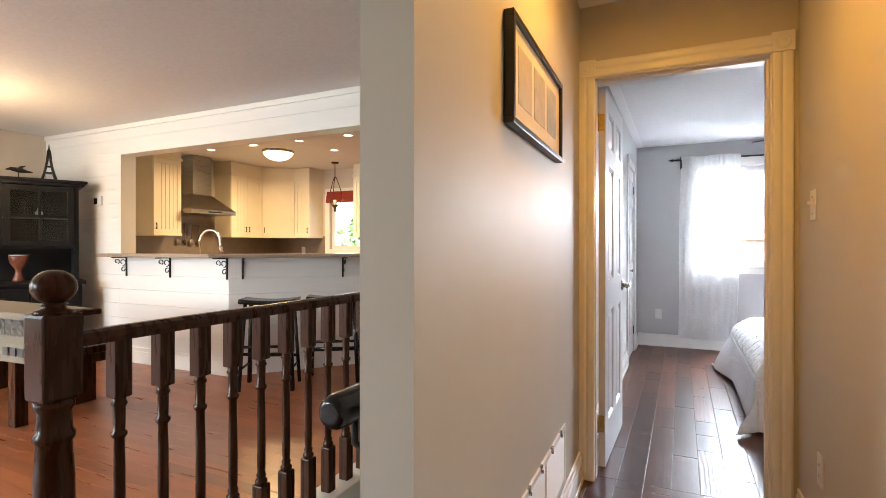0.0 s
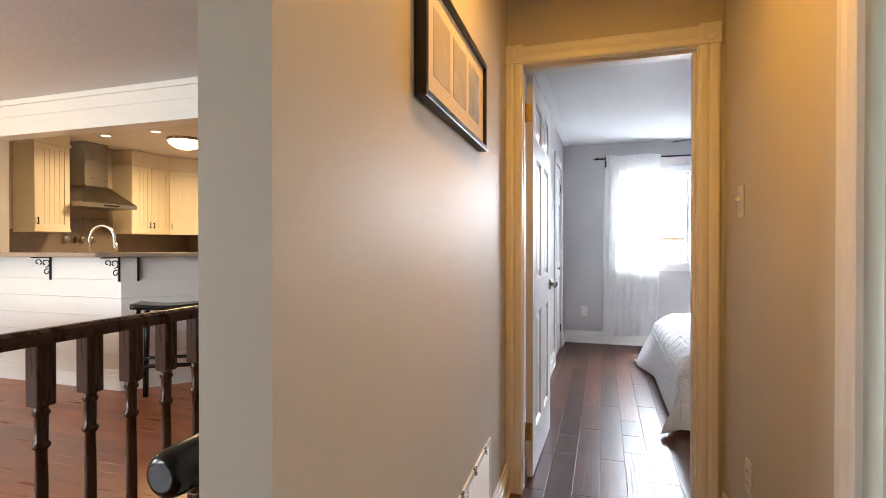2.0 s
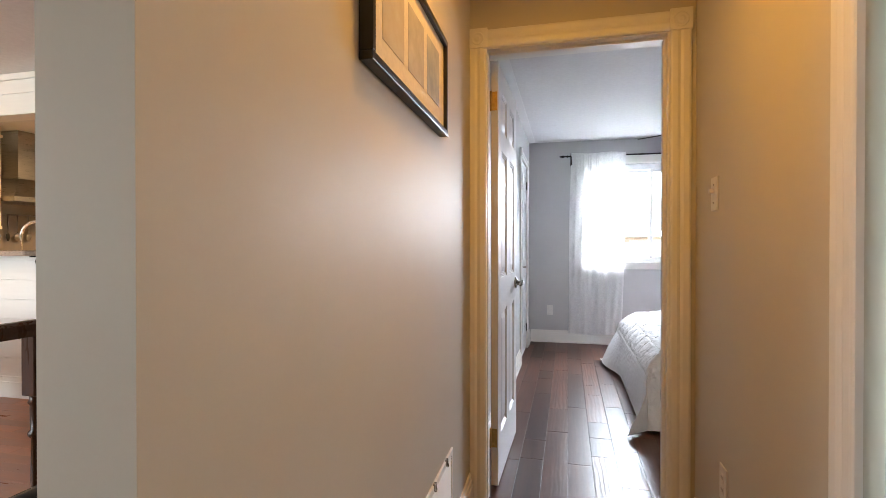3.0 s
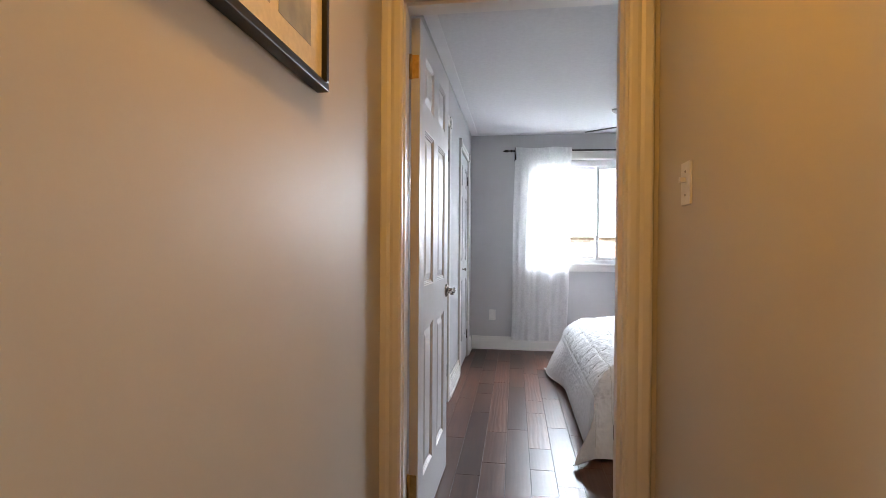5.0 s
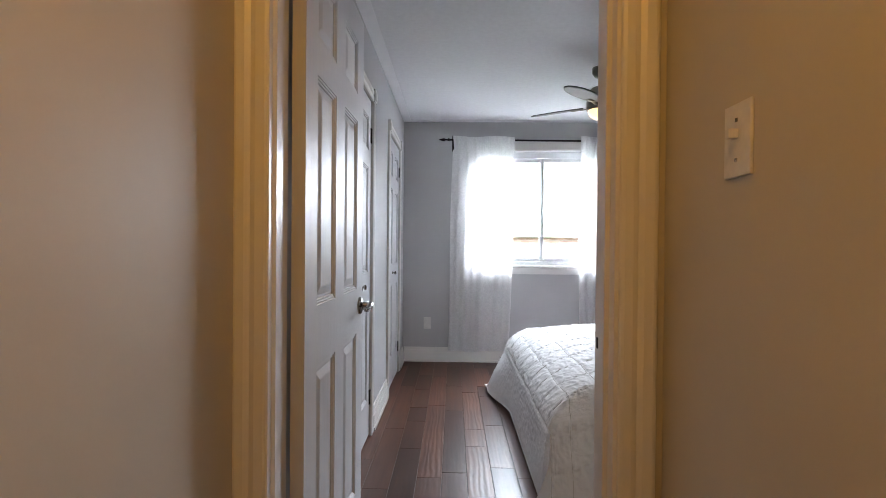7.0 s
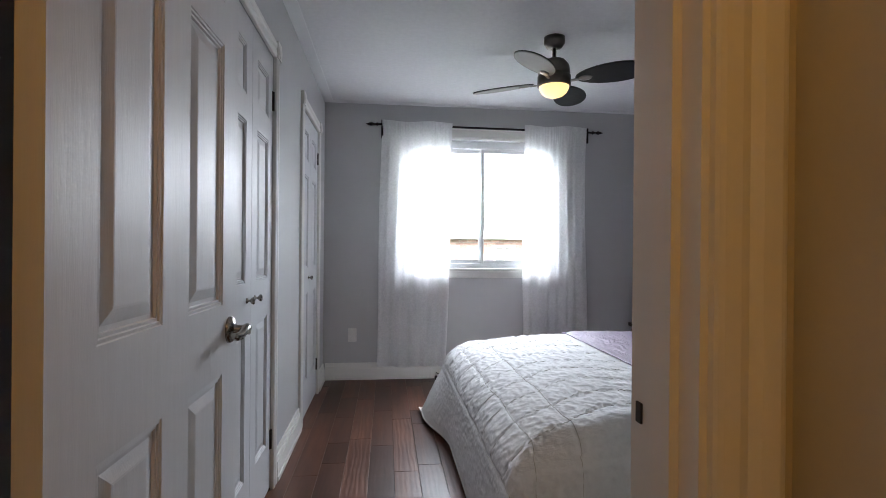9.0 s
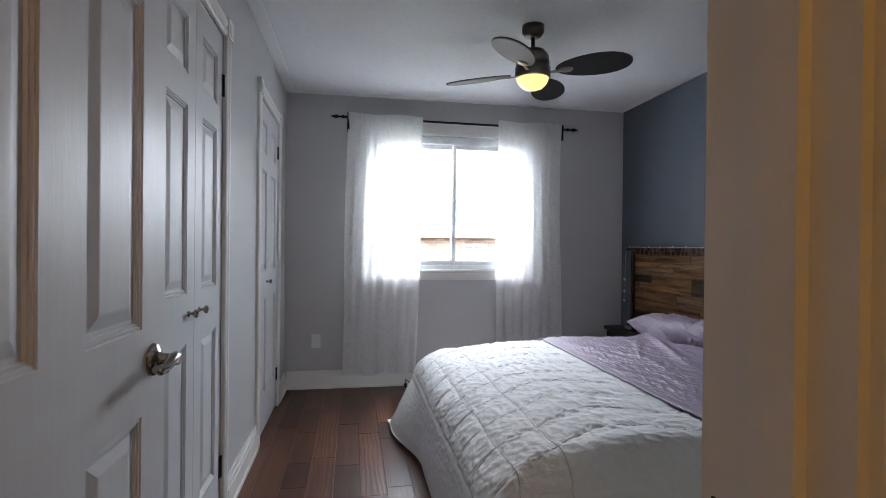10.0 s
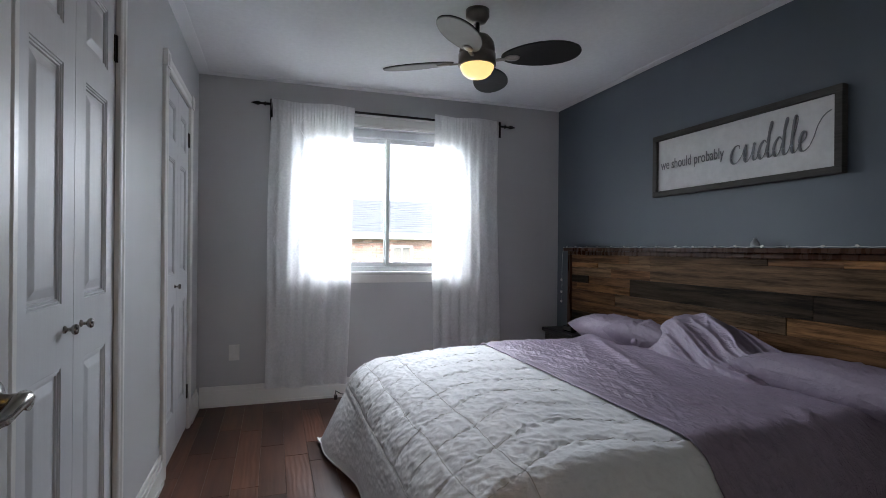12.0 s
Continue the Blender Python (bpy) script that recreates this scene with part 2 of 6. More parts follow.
def glass_mat(name, tint=(1, 1, 1), clear=0.9, rough=0.02):
    m = bpy.data.materials.new(name)
    m.use_nodes = True
    nt = m.node_tree
    out = nt.nodes["Material Output"]
    tr, gl, mx, fr = (nt.nodes.new(k) for k in ("ShaderNodeBsdfTransparent", "ShaderNodeBsdfGlossy", "ShaderNodeMixShader", "ShaderNodeFresnel"))
    tr.inputs[0].default_value = (*tint, 1)
    gl.inputs["Roughness"].default_value = rough
    fr.inputs["IOR"].default_value = 1.45
    nt.links.new(fr.outputs[0], mx.inputs[0])
    nt.links.new(tr.outputs[0], mx.inputs[1])
    nt.links.new(gl.outputs[0], mx.inputs[2])
    nt.links.new(mx.outputs[0], out.inputs["Surface"])
    return m


M["glass"] = glass_mat("window_glass", (0.96, 0.98, 0.98))


def sheer_mat(name, open_part, tone=0.92):
    m = bpy.data.materials.new(name)
    m.use_nodes = True
    nt = m.node_tree
    out = nt.nodes["Material Output"]
    tr, tl, df, m1, m2 = (nt.nodes.new(k) for k in ("ShaderNodeBsdfTransparent", "ShaderNodeBsdfTranslucent", "ShaderNodeBsdfDiffuse", "ShaderNodeMixShader", "ShaderNodeMixShader"))
    tl.inputs[0].default_value = df.inputs[0].default_value = (tone, tone, tone, 1)
    tc, nz, mr = (nt.nodes.new(k) for k in ("ShaderNodeTexCoord", "ShaderNodeTexNoise", "ShaderNodeMapRange"))
    nz.inputs["Scale"].default_value = 60
    nt.links.new(tc.outputs["Object"], nz.inputs["Vector"])
    mr.inputs["To Min"].default_value, mr.inputs["To Max"].default_value = open_part + 0.12, open_part - 0.12
    nt.links.new(nz.outputs["Fac"], mr.inputs["Value"])
    m1.inputs[0].default_value = 0.4
    nt.links.new(tl.outputs[0], m1.inputs[1])
    nt.links.new(df.outputs[0], m1.inputs[2])
    nt.links.new(mr.outputs[0], m2.inputs[0])
    nt.links.new(m1.outputs[0], m2.inputs[1])
    nt.links.new(tr.outputs[0], m2.inputs[2])
    nt.links.new(m2.outputs[0], out.inputs["Surface"])
    return m


M["sheer"] = sheer_mat("sheer_curtain", 0.13)
M["embroidery"] = sheer_mat("embroidered_sheer_thread", -0.05, 0.80)
M["pale_glass"] = mat("frosted_pale_glass", (0.34, 0.36, 0.38), None, 0.2, scale=20)
M["stitch"] = mat("quilting_thread", (0.52, 0.50, 0.47), None, 0.9, scale=80)


# ---- building helpers ----
def box(bm, x0, y0, z0, x1, y1, z1, bevel=0.0, m=None):
    r = bmesh.ops.create_cube(bm, size=1.0)
    vs = r["verts"]
    t = Matrix.Translation(((x0 + x1) / 2, (y0 + y1) / 2, (z0 + z1) / 2)) @ Matrix.Diagonal((abs(x1 - x0), abs(y1 - y0), abs(z1 - z0), 1))
    bmesh.ops.transform(bm, matrix=(m @ t) if m else t, verts=vs)
    if bevel:
        es = list({e for v in vs for e in v.link_edges})
        bmesh.ops.bevel(bm, geom=es, offset=bevel, segments=2, affect="EDGES", profile=0.5)
    return bm


def boxm(*a, **k):
    return box(bmesh.new(), *a, **k)


def lathe(bm, rings, segs=20, m=None, closed=True):
    """A turned body round z: rings of (radius, z)."""
    rows = []
    for r, z in rings:
        row = []
        for i in range(segs):
            a = 2 * math.pi * i / segs
            p = Vector((r * math.cos(a), r * math.sin(a), z))
            row.append(bm.verts.new(m @ p if m else p))
        rows.append(row)
    for a, b in zip(rows, rows[1:]):
        for i in range(segs):
            f = bm.faces.new((a[i], a[(i + 1) % segs], b[(i + 1) % segs], b[i]))
            f.smooth = True
    if closed:
        bm.faces.new(list(reversed(rows[0])))
        bm.faces.new(rows[-1])
    return bm


def tube(bm, pts, radius, segs=8):
    """A round bar along points."""
    pts = [Vector(p) for p in pts]
    rows = []
    for i, p in enumerate(pts):
        d = (pts[min(i + 1, len(pts) - 1)] - pts[max(i - 1, 0)]).normalized()
        side = d.cross(Vector((0, 0, 1)))
        if side.length < 1e-3:
            side = d.cross(Vector((1, 0, 0)))
        side.normalize()
        up = side.cross(d)
        r = radius[i] if isinstance(radius, (list, tuple)) else radius
        rows.append([bm.verts.new(p + r * (side * math.cos(2 * math.pi * k / segs) + up * math.sin(2 * math.pi * k / segs))) for k in range(segs)])
    for a, b in zip(rows, rows[1:]):
        for k in range(segs):
            bm.faces.new((a[k], a[(k + 1) % segs], b[(k + 1) % segs], b[k])).smooth = True
    bm.faces.new(list(reversed(rows[0])))
    bm.faces.new(rows[-1])
    return bm


def sheet(bm, fn, nu, nv, smooth=True):
    """A surface of (nu+1) x (nv+1) points fn(u, v), u and v from 0 to 1."""
    g = [[bm.verts.new(fn(i / nu, j / nv)) for j in range(nv + 1)] for i in range(nu + 1)]
    for i in range(nu):
        for j in range(nv):
            bm.faces.new((g[i][j], g[i + 1][j], g[i + 1][j + 1], g[i][j + 1])).smooth = smooth
    return bm


def mesh_of(name, bm, material):
    me = bpy.data.meshes.new(name)
    bmesh.ops.recalc_face_normals(bm, faces=bm.faces)
    bm.to_mesh(me)
    bm.free()
    me.materials.append(material if not isinstance(material, str) else M[material])
    return me


def thing(name, label, category, place=(0, 0, 0), group=""):
    ob = new(name)
    ob.empty_display_size = 0.05
    ob.matrix_basis = Matrix.Translation(place)
    return tagged(ob, label, category, group)


def part(name, bm, material, parent, label=""):
    ob = new(name, mesh_of(name, bm, material))
    ob.parent = parent
    ob.matrix_parent_inverse = parent.matrix_basis.inverted() if parent.parent is None else Matrix()
    if label:
        ob["label"] = label
    return ob


def solid(name, bm, material, label, category, kind="", group=""):
    return tagged(new(name, mesh_of(name, bm, material)), label, category, group, kind)


def wall(name, axis, c0, c1, u0, u1, z0, z1, material, label, holes=()):
    """A wall of thickness c0..c1 across axis, from u0 to u1, with openings (u0, u1, z0, z1) through it."""
    bm = bmesh.new()
    us = sorted({u0, u1, *(h[0] for h in holes), *(h[1] for h in holes)})
    zs = sorted({z0, z1, *(max(h[2], z0) for h in holes), *(h[3] for h in holes)})
    for a, b in zip(us, us[1:]):
        for s, t in zip(zs, zs[1:]):
            if not any(h[0] < (a + b) / 2 < h[1] and h[2] < (s + t) / 2 < h[3] for h in holes):
                box(bm, *((c0, a, s, c1, b, t) if axis == "x" else (a, c0, s, b, c1, t)))
    bmesh.ops.remove_doubles(bm, verts=bm.verts, dist=1e-5)
    bm.verts.index_update()
    count = {}
    for f in bm.faces:
        count.setdefault(frozenset(v.index for v in f.verts), []).append(f)
    bmesh.ops.delete(bm, geom=[f for fs in count.values() if len(fs) > 1 for f in fs], context="FACES_ONLY")
    return solid(name, bm, material, label, "wall", "structure")

# ---- structure ----
HX0, HX1, DY0, DY1, BX0, BX1, BY1, HC, LC = 0.06, 0.962, 3.368, 3.503, 0.0, 2.945, 7.355, 2.405, 2.47
BASE = mat("plain_backing", (0.3, 0.28, 0.26), None, 0.9)
wall("wall_hall_west", "x", -0.05, HX0, 1.485, DY0, -0.01, LC + 0.1, "hall_paint", "beige satin-painted hall wall ending at the stair opening")
wall("wall_hall_east", "x", HX1, 1.10, -2.5, DY0, 0, LC + 0.05, "hall_paint", "beige satin-painted hall wall", [(1.40, 2.17, 0, 2.05)])
wall("wall_bedroom_south", "y", DY0, DY1, -0.12, BX1, 0, HC, "hall_paint", "painted wall with the bedroom doorway", [(0.078, 0.876, 0, 2.055)])
wall("wall_bedroom_west", "x", -0.12, BX0, DY1, BY1, 0, HC, "room_paint", "light grey bedroom wall with two closets", [(4.605, 5.365, 0, 2.05), (6.175, 6.935, 0, 2.05)])
wall("wall_bedroom_north", "y", BY1, BY1 + 0.2, -0.12, BX1 + 0.15, 0, HC, "room_paint", "light grey bedroom wall round the window", [(0.69, 2.03, 0.97, 2.11)])
wall("wall_bedroom_east", "x", BX1, BX1 + 0.15, DY1, BY1, 0, HC, "blue_paint", "dark slate-blue painted accent wall")
wall("wall_bedroom_corner", "x", BX1, BX1 + 0.15, DY0, DY1, 0, HC, "room_paint", "painted wall end")
solid("ceiling_bedroom", boxm(-0.12, 1.485, HC, BX1 + 0.15, BY1 + 0.2, HC + 0.1), "ceiling", "white stippled ceiling over hall and bedroom", "ceiling", "structure")
for nm, b in (("trim_ceiling_west", (BX0 + 0.001, DY1, BX0 + 0.075, BY1 - 0.001)), ("trim_ceiling_north", (BX0 + 0.075, BY1 - 0.06, BX1 - 0.001, BY1 - 0.001)), ("trim_ceiling_east", (BX1 - 0.06, DY1, BX1 - 0.001, BY1 - 0.06))):
    solid(nm, boxm(b[0], b[1], HC - 0.005, b[2], b[3], HC + 0.001), "ceiling_border", "smooth white unstippled ceiling border", "ceiling border", "structure")
solid("ceiling_living", boxm(-6.35, -2.65, LC, 1.1, 1.484, LC + 0.1), "ceiling", "white stippled living room ceiling", "ceiling", "structure")
solid("ceiling_living_north", boxm(-6.35, 1.485, LC, -0.051, 4.25, LC + 0.1), "ceiling", "white stippled living room ceiling", "ceiling", "structure")
solid("ceiling_kitchen", boxm(-6.35, 4.25, 2.40, -0.13, 7.4, 2.5), "ceiling", "white kitchen ceiling with recessed spots", "ceiling", "structure")
wall("wall_living_west", "x", -6.35, -6.2, -2.65, 4.1, 0, LC, "beige_paint", "beige living room wall with wide windows", [(-1.95, 0.55, 0.7, 2.2)])
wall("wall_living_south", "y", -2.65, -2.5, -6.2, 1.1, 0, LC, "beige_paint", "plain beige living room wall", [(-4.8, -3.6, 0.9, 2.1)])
solid("ground", boxm(-400, -400, -1.5, 400, 400, -1.3), "grass", "lawn reaching into the distance", "ground", "structure")


def baseboard(name, axis, c, sign, a, b, h=0.145):
    """Stepped white baseboard on a wall face at c, standing out towards sign."""
    bm = bmesh.new()
    for d, z0, z1 in ((0.018, 0.0, 0.095), (0.024, 0.0, 0.02), (0.014, 0.095, 0.118), (0.009, 0.118, h)):
        lo, hi = sorted((c, c + sign * d))
        box(bm, *((lo, a, z0, hi, b, z1) if axis == "x" else (a, lo, z0, b, hi, z1)))
    return solid(name, bm, "trim", "white stepped baseboard", "baseboard", "structure")


baseboard("baseboard_hall_west", "x", HX0, 1, 1.485, 3.34)
baseboard("baseboard_hall_east", "x", HX1, -1, 2.28, 3.34)
baseboard("baseboard_north", "y", BY1, -1, BX0 + 0.02, BX1)
baseboard("baseboard_west", "x", BX0, 1, 5.43, 6.11)
baseboard("baseboard_west_corner", "x", BX0, 1, 7.0, BY1 - 0.02)
baseboard("baseboard_west_door", "x", BX0, 1, 3.51, 4.54)
baseboard("baseboard_east", "x", BX1, -1, DY1, BY1 - 0.03)


def casing(name, axis, c, sign, a, b, top, width=0.075, rosette=True):
    """Fluted door casing round an opening a..b on a wall face at c; a thing with legs, head and corner blocks."""
    ob = thing(name, "white fluted door casing with corner blocks", "door casing", (c, (a + b) / 2, 0) if axis == "x" else ((a + b) / 2, c, 0))
    ob["kind"] = "structure"

    def bar(bm, u0, u1, z0, z1, d):
        lo, hi = sorted((c, c + sign * d))
        box(bm, *((lo, u0, z0, hi, u1, z1) if axis == "x" else (u0, lo, z0, u1, hi, z1)), bevel=0.0015)

    def strip(u0, u1, z0, z1, upright):
        """One length of moulding with two rounded beads and a valley between them."""
        bm = bmesh.new()
        prof = ((0, 0), (0, 0.013), (0.04, 0.016), (0.11, 0.018), (0.33, 0.018), (0.41, 0.0155), (0.48, 0.013), (0.55, 0.0155), (0.63, 0.018), (0.88, 0.018), (0.95, 0.016), (1, 0.013), (1, 0))
        ends = []
        for e in (0, 1):
            row = []
            for k, d in prof:
                u, z = (u0 + k * (u1 - u0), (z0, z1)[e]) if upright else ((u0, u1)[e], z0 + k * (z1 - z0))
                row.append(bm.verts.new((c + sign * d, u, z) if axis == "x" else (u, c + sign * d, z)))
            ends.append(row)
        n = len(prof)
        for k in range(n):
            bm.faces.new((ends[0][k], ends[0][(k + 1) % n], ends[1][(k + 1) % n], ends[1][k]))
        bm.faces.new(ends[0])
        bm.faces.new(list(reversed(ends[1])))
        return bm

    for u0, u1 in ((a - width, a), (b, b + width)):
        part("leg", strip(u0, u1, 0.0, top, True), "trim", ob)
    part("head", strip(a, b, top, top + width, False), "trim", ob)
    if rosette:
        for u0 in (a - width, b):
            bm = bmesh.new()
            bar(bm, u0 - 0.003, u0 + width + 0.003, top, top + width + 0.006, 0.024)
            ctr = (c + sign * 0.024, u0 + width / 2, top + width / 2) if axis == "x" else (u0 + width / 2, c + sign * 0.024, top + width / 2)
            m = Matrix.Translation(ctr) @ (Matrix.Rotation(radians(90 * sign), 4, "Y") if axis == "x" else Matrix.Rotation(radians(-90 * sign), 4, "X"))
            lathe(bm, [(0.030, -0.001), (0.028, 0.004), (0.022, 0.001), (0.012, 0.002), (0.008, 0.005)], 18, m)
            part("corner_block", bm, "trim", ob)
    return ob


casing("door_casing_hall", "y", DY0, -1, 0.105, 0.863, 2.04, 0.08)
casing("door_casing_room", "y", DY1, 1, 0.084, 0.866, 2.04, 0.078)
casing("door_casing_closet", "x", BX0, 1, 4.62, 5.35, 2.04, 0.072)
casing("door_casing_closet_far", "x", BX0, 1, 6.19, 6.92, 2.04, 0.075)
casing("door_casing_side", "x", HX1, -1, 1.42, 2.155, 2.04, 0.09)

# door frame (jambs with stops)
jamb = thing("door_frame", "white painted door jambs and head with stops", "door frame", (0.49, 3.43, 0))
jamb["kind"] = "structure"
for x0, x1, s0, s1 in ((0.078, 0.096, 0.096, 0.106), (0.854, 0.876, 0.843, 0.854)):
    part("jamb", box(boxm(x0, DY0 - 0.004, 0, x1, DY1 + 0.004, 2.055), s0, 3.40, 0, s1, 3.442, 2.035), "trim", jamb)
part("head_jamb", box(boxm(0.096, DY0 - 0.004, 2.035, 0.854, DY1 + 0.004, 2.055), 0.110, 3.40, 2.023, 0.843, 3.442, 2.035), "trim", jamb)
part("strike_plate", boxm(0.8515, 3.478, 0.928, 0.855, 3.492, 0.954, bevel=0.001), "bronze", jamb, "dull metal strike plate")
part("lower_strike", boxm(0.8515, 3.468, 0.48, 0.855, 3.498, 0.53, bevel=0.001), "bronze", jamb)


def panel_door(name, label, width, height, cols, material="door_paint", thick=0.035, group=""):
    """Moulded six- or three-panel door: local x along its width from the hinge, y its thickness, z up."""
    ob = thing(name, label, "door", group=group)
    stile, mid = (0.107, 0.115) if cols == 2 else (0.082, 0)
    pw = (width - 2 * stile - mid * (cols - 1)) / cols
    rows = ((0.235, 0.838), (1.004, 1.630), (1.73, 1.925))
    bm = bmesh.new()
    h = thick / 2
    xs = [0.0]
    for c in range(cols):
        xs += [stile + c * (pw + mid), stile + c * (pw + mid) + pw]
    xs.append(width)
    for i in range(0, len(xs), 2):
        box(bm, xs[i], -h, 0.012, xs[i + 1], h, height)
    zs = [0.012] + [z for r in rows for z in r] + [height]
    for c in range(cols):
        for i in range(0, len(zs), 2):
            box(bm, xs[1 + 2 * c], -h, zs[i], xs[2 + 2 * c], h, zs[i + 1])
    bmesh.ops.remove_doubles(bm, verts=bm.verts, dist=1e-5)
    part("slab", bm, material, ob)
    rings = ((0, 0), (0.002, 0.0028), (0.007, 0.0024), (0.009, 0.0056), (0.014, 0.0052), (0.016, 0.0100), (0.024, 0.0100), (0.046, 0.0035), (0.05, 0.003))
    for c in range(cols):
        for z0, z1 in rows:
            bm = bmesh.new()
            x0, x1 = xs[1 + 2 * c], xs[2 + 2 * c]
            for s in (-1, 1):
                loops = []
                for inset, depth in rings:
                    k = min(inset, (x1 - x0) / 2 - 0.01)
                    loops.append([bm.verts.new((x, s * (h - depth), z)) for x, z in ((x0 + k, z0 + k), (x1 - k, z0 + k), (x1 - k, z1 - k), (x0 + k, z1 - k))])
                for a, b in zip(loops, loops[1:]):
                    for i in range(4):
                        bm.faces.new((a[i], a[(i + 1) % 4], b[(i + 1) % 4], b[i]))
                bm.faces.new(loops[-1])
            part("panel", bm, material, ob)
    return ob


# the bedroom door, standing open against the west wall
LEAF = Matrix.Translation((0.117, 3.526, 0)) @ Matrix.Rotation(radians(89.0), 4, "Z")
leaf = panel_door("bedroom_door", "white six-panel moulded door standing open, with a lever handle", 0.732, 2.035, 2)
for s in (-1, 1):
    bm = bmesh.new()
    lathe(bm, [(0.033, 0.0), (0.033, 0.004), (0.030, 0.009), (0.018, 0.013), (0.0125, 0.018), (0.0115, 0.042), (0.013, 0.05)], 24, Matrix.Translation((0.676, s * 0.0175, 0.937)) @ Matrix.Rotation(radians(-90 * s), 4, "X"))
    hd = part("handle", bm, "nickel", leaf, "brushed nickel lever handle")
    bm = bmesh.new()
    tube(bm, [(0.690, s * 0.060, 0.939), (0.676, s * 0.061, 0.941), (0.655, s * 0.063, 0.942), (0.637, s * 0.063, 0.937), (0.620, s * 0.061, 0.931), (0.603, s * 0.058, 0.931), (0.590, s * 0.054, 0.936)], [0.008, 0.0125, 0.012, 0.0105, 0.0105, 0.010, 0.006], 12)
    part("lever", bm, "nickel", hd)
for z in (0.24, 1.85):
    bm = bmesh.new()
    box(bm, -0.0015, -0.012, z - 0.045, 0.0, 0.0165, z + 0.045, 0.0004)
    lathe(bm, [(0.0065, z - 0.047), (0.0065, z + 0.047)], 8, Matrix.Translation((-0.004, 0.019, 0)))
    for dz in (-0.03, 0.0, 0.03):
        lathe(bm, [(0.004, 0), (0.003, 0.0015)], 8, Matrix.Translation((-0.0015, -0.002 + 0.006 * (1 if dz else -1), z + dz)) @ Matrix.Rotation(radians(-90), 4, "Y"))
    part("hinge", bm, "brass", leaf, "worn brass hinge")
leaf.matrix_basis = LEAF


def cupboard_knob(parent, p):
    bm = bmesh.new()
    lathe(bm, [(0.011, 0.0), (0.010, 0.003), (0.005, 0.006), (0.005, 0.014), (0.012, 0.019), (0.015, 0.025), (0.012, 0.030), (0.004, 0.032)], 16, Matrix.Translation(p) @ Matrix.Rotation(radians(90), 4, "X"))
    return part("knob", bm, "nickel", parent, "small brushed nickel knob")


def closet_doors(y0, y1, knob_a, knob_b, group):
    half = (y1 - y0) / 2 - 0.003
    for i, (kx, ya) in enumerate(((knob_a, y0 + 0.002), (knob_b, y0 + half + 0.004))):
        d = panel_door("closet_door", "closed white narrow closet door with three moulded panels", half, 2.035, 1, group=group)
        if kx is not None:
            cupboard_knob(d, (kx, -0.0175, 0.935))
        hx = 0.004 if i == 0 else half - 0.004
        for z in (0.24, 1.83):
            part("hinge", lathe(boxm(hx - 0.012, -0.0205, z - 0.045, hx + 0.012, -0.0175, z + 0.045), [(0.006, z - 0.045), (0.006, z + 0.045)], 8, Matrix.Translation((hx, -0.021, 0))), "bronze", d, "dark bronze hinge")
        d.matrix_basis = Matrix.Translation((BX0 - 0.019, ya, 0)) @ Matrix.Rotation(radians(90), 4, "Z")


closet_doors(4.62, 5.35, 0.30, 0.055, "closet doors")
closet_doors(6.19, 6.92, 0.295, None, "far closet doors")
for y0, y1 in ((4.5, 5.45), (6.1, 7.0)):
    solid("closet_back", boxm(-0.16, y0, 0, -0.125, y1, 2.1), BASE, "plain back of the closet", "wall", "structure")
side = panel_door("side_door", "closed white six-panel hall door", 0.73, 2.035, 2)
side.matrix_basis = Matrix.Translation((HX1 + 0.05, 1.423, 0)) @ Matrix.Rotation(radians(90), 4, "Z")

# ---- bedroom window ----
win = thing("window_1", "white vinyl sliding window with two sashes, daylight behind", "window", (1.36, BY1 + 0.06, 0.97))
win["kind"] = "structure"
WX0, WX1, WZ0, WZ1, WY = 0.69, 2.03, 0.97, 2.11, BY1 + 0.05
bm = bmesh.new()
for b in ((WX0, WX0 + 0.045, WZ0, WZ1), (WX1 - 0.045, WX1, WZ0, WZ1), (WX0 + 0.045, WX1 - 0.045, WZ0, WZ0 + 0.04), (WX0 + 0.045, WX1 - 0.045, WZ1 - 0.06, WZ1)):
    box(bm, b[0], WY, b[2], b[1], WY + 0.1, b[3], 0.003)
part("window_frame", bm, "vinyl", win)
for x0, x1, dy in ((WX0 + 0.045, 1.41, 0.055), (1.385, WX1 - 0.045, 0.02)):
    bm = bmesh.new()
    for b in ((x0, x0 + 0.032, WZ0 + 0.04, WZ1 - 0.06), (x1 - 0.032, x1, WZ0 + 0.04, WZ1 - 0.06), (x0 + 0.032, x1 - 0.032, WZ0 + 0.04, WZ0 + 0.075), (x0 + 0.032, x1 - 0.032, WZ1 - 0.095, WZ1 - 0.06)):
        box(bm, b[0], WY + dy, b[2], b[1], WY + dy + 0.03, b[3], 0.003)
    s = part("sash", bm, "vinyl", win)
    g = part("pane", boxm(x0 + 0.03, WY + dy + 0.013, WZ0 + 0.07, x1 - 0.03, WY + dy + 0.017, WZ1 - 0.09), "glass", s)
    g.visible_shadow = False
part("latch", boxm(1.387, WY + 0.008, 1.30, 1.402, WY + 0.02, 1.36, 0.002), "vinyl", win)
part("window_sill", box(boxm(WX0 - 0.12, BY1 - 0.045, 0.945, WX1 + 0.12, BY1 + 0.06, 0.972, 0.006), WX0 - 0.09, BY1 - 0.018, 0.885, WX1 + 0.09, BY1, 0.945, 0.004), "trim", win)
bm = bmesh.new()
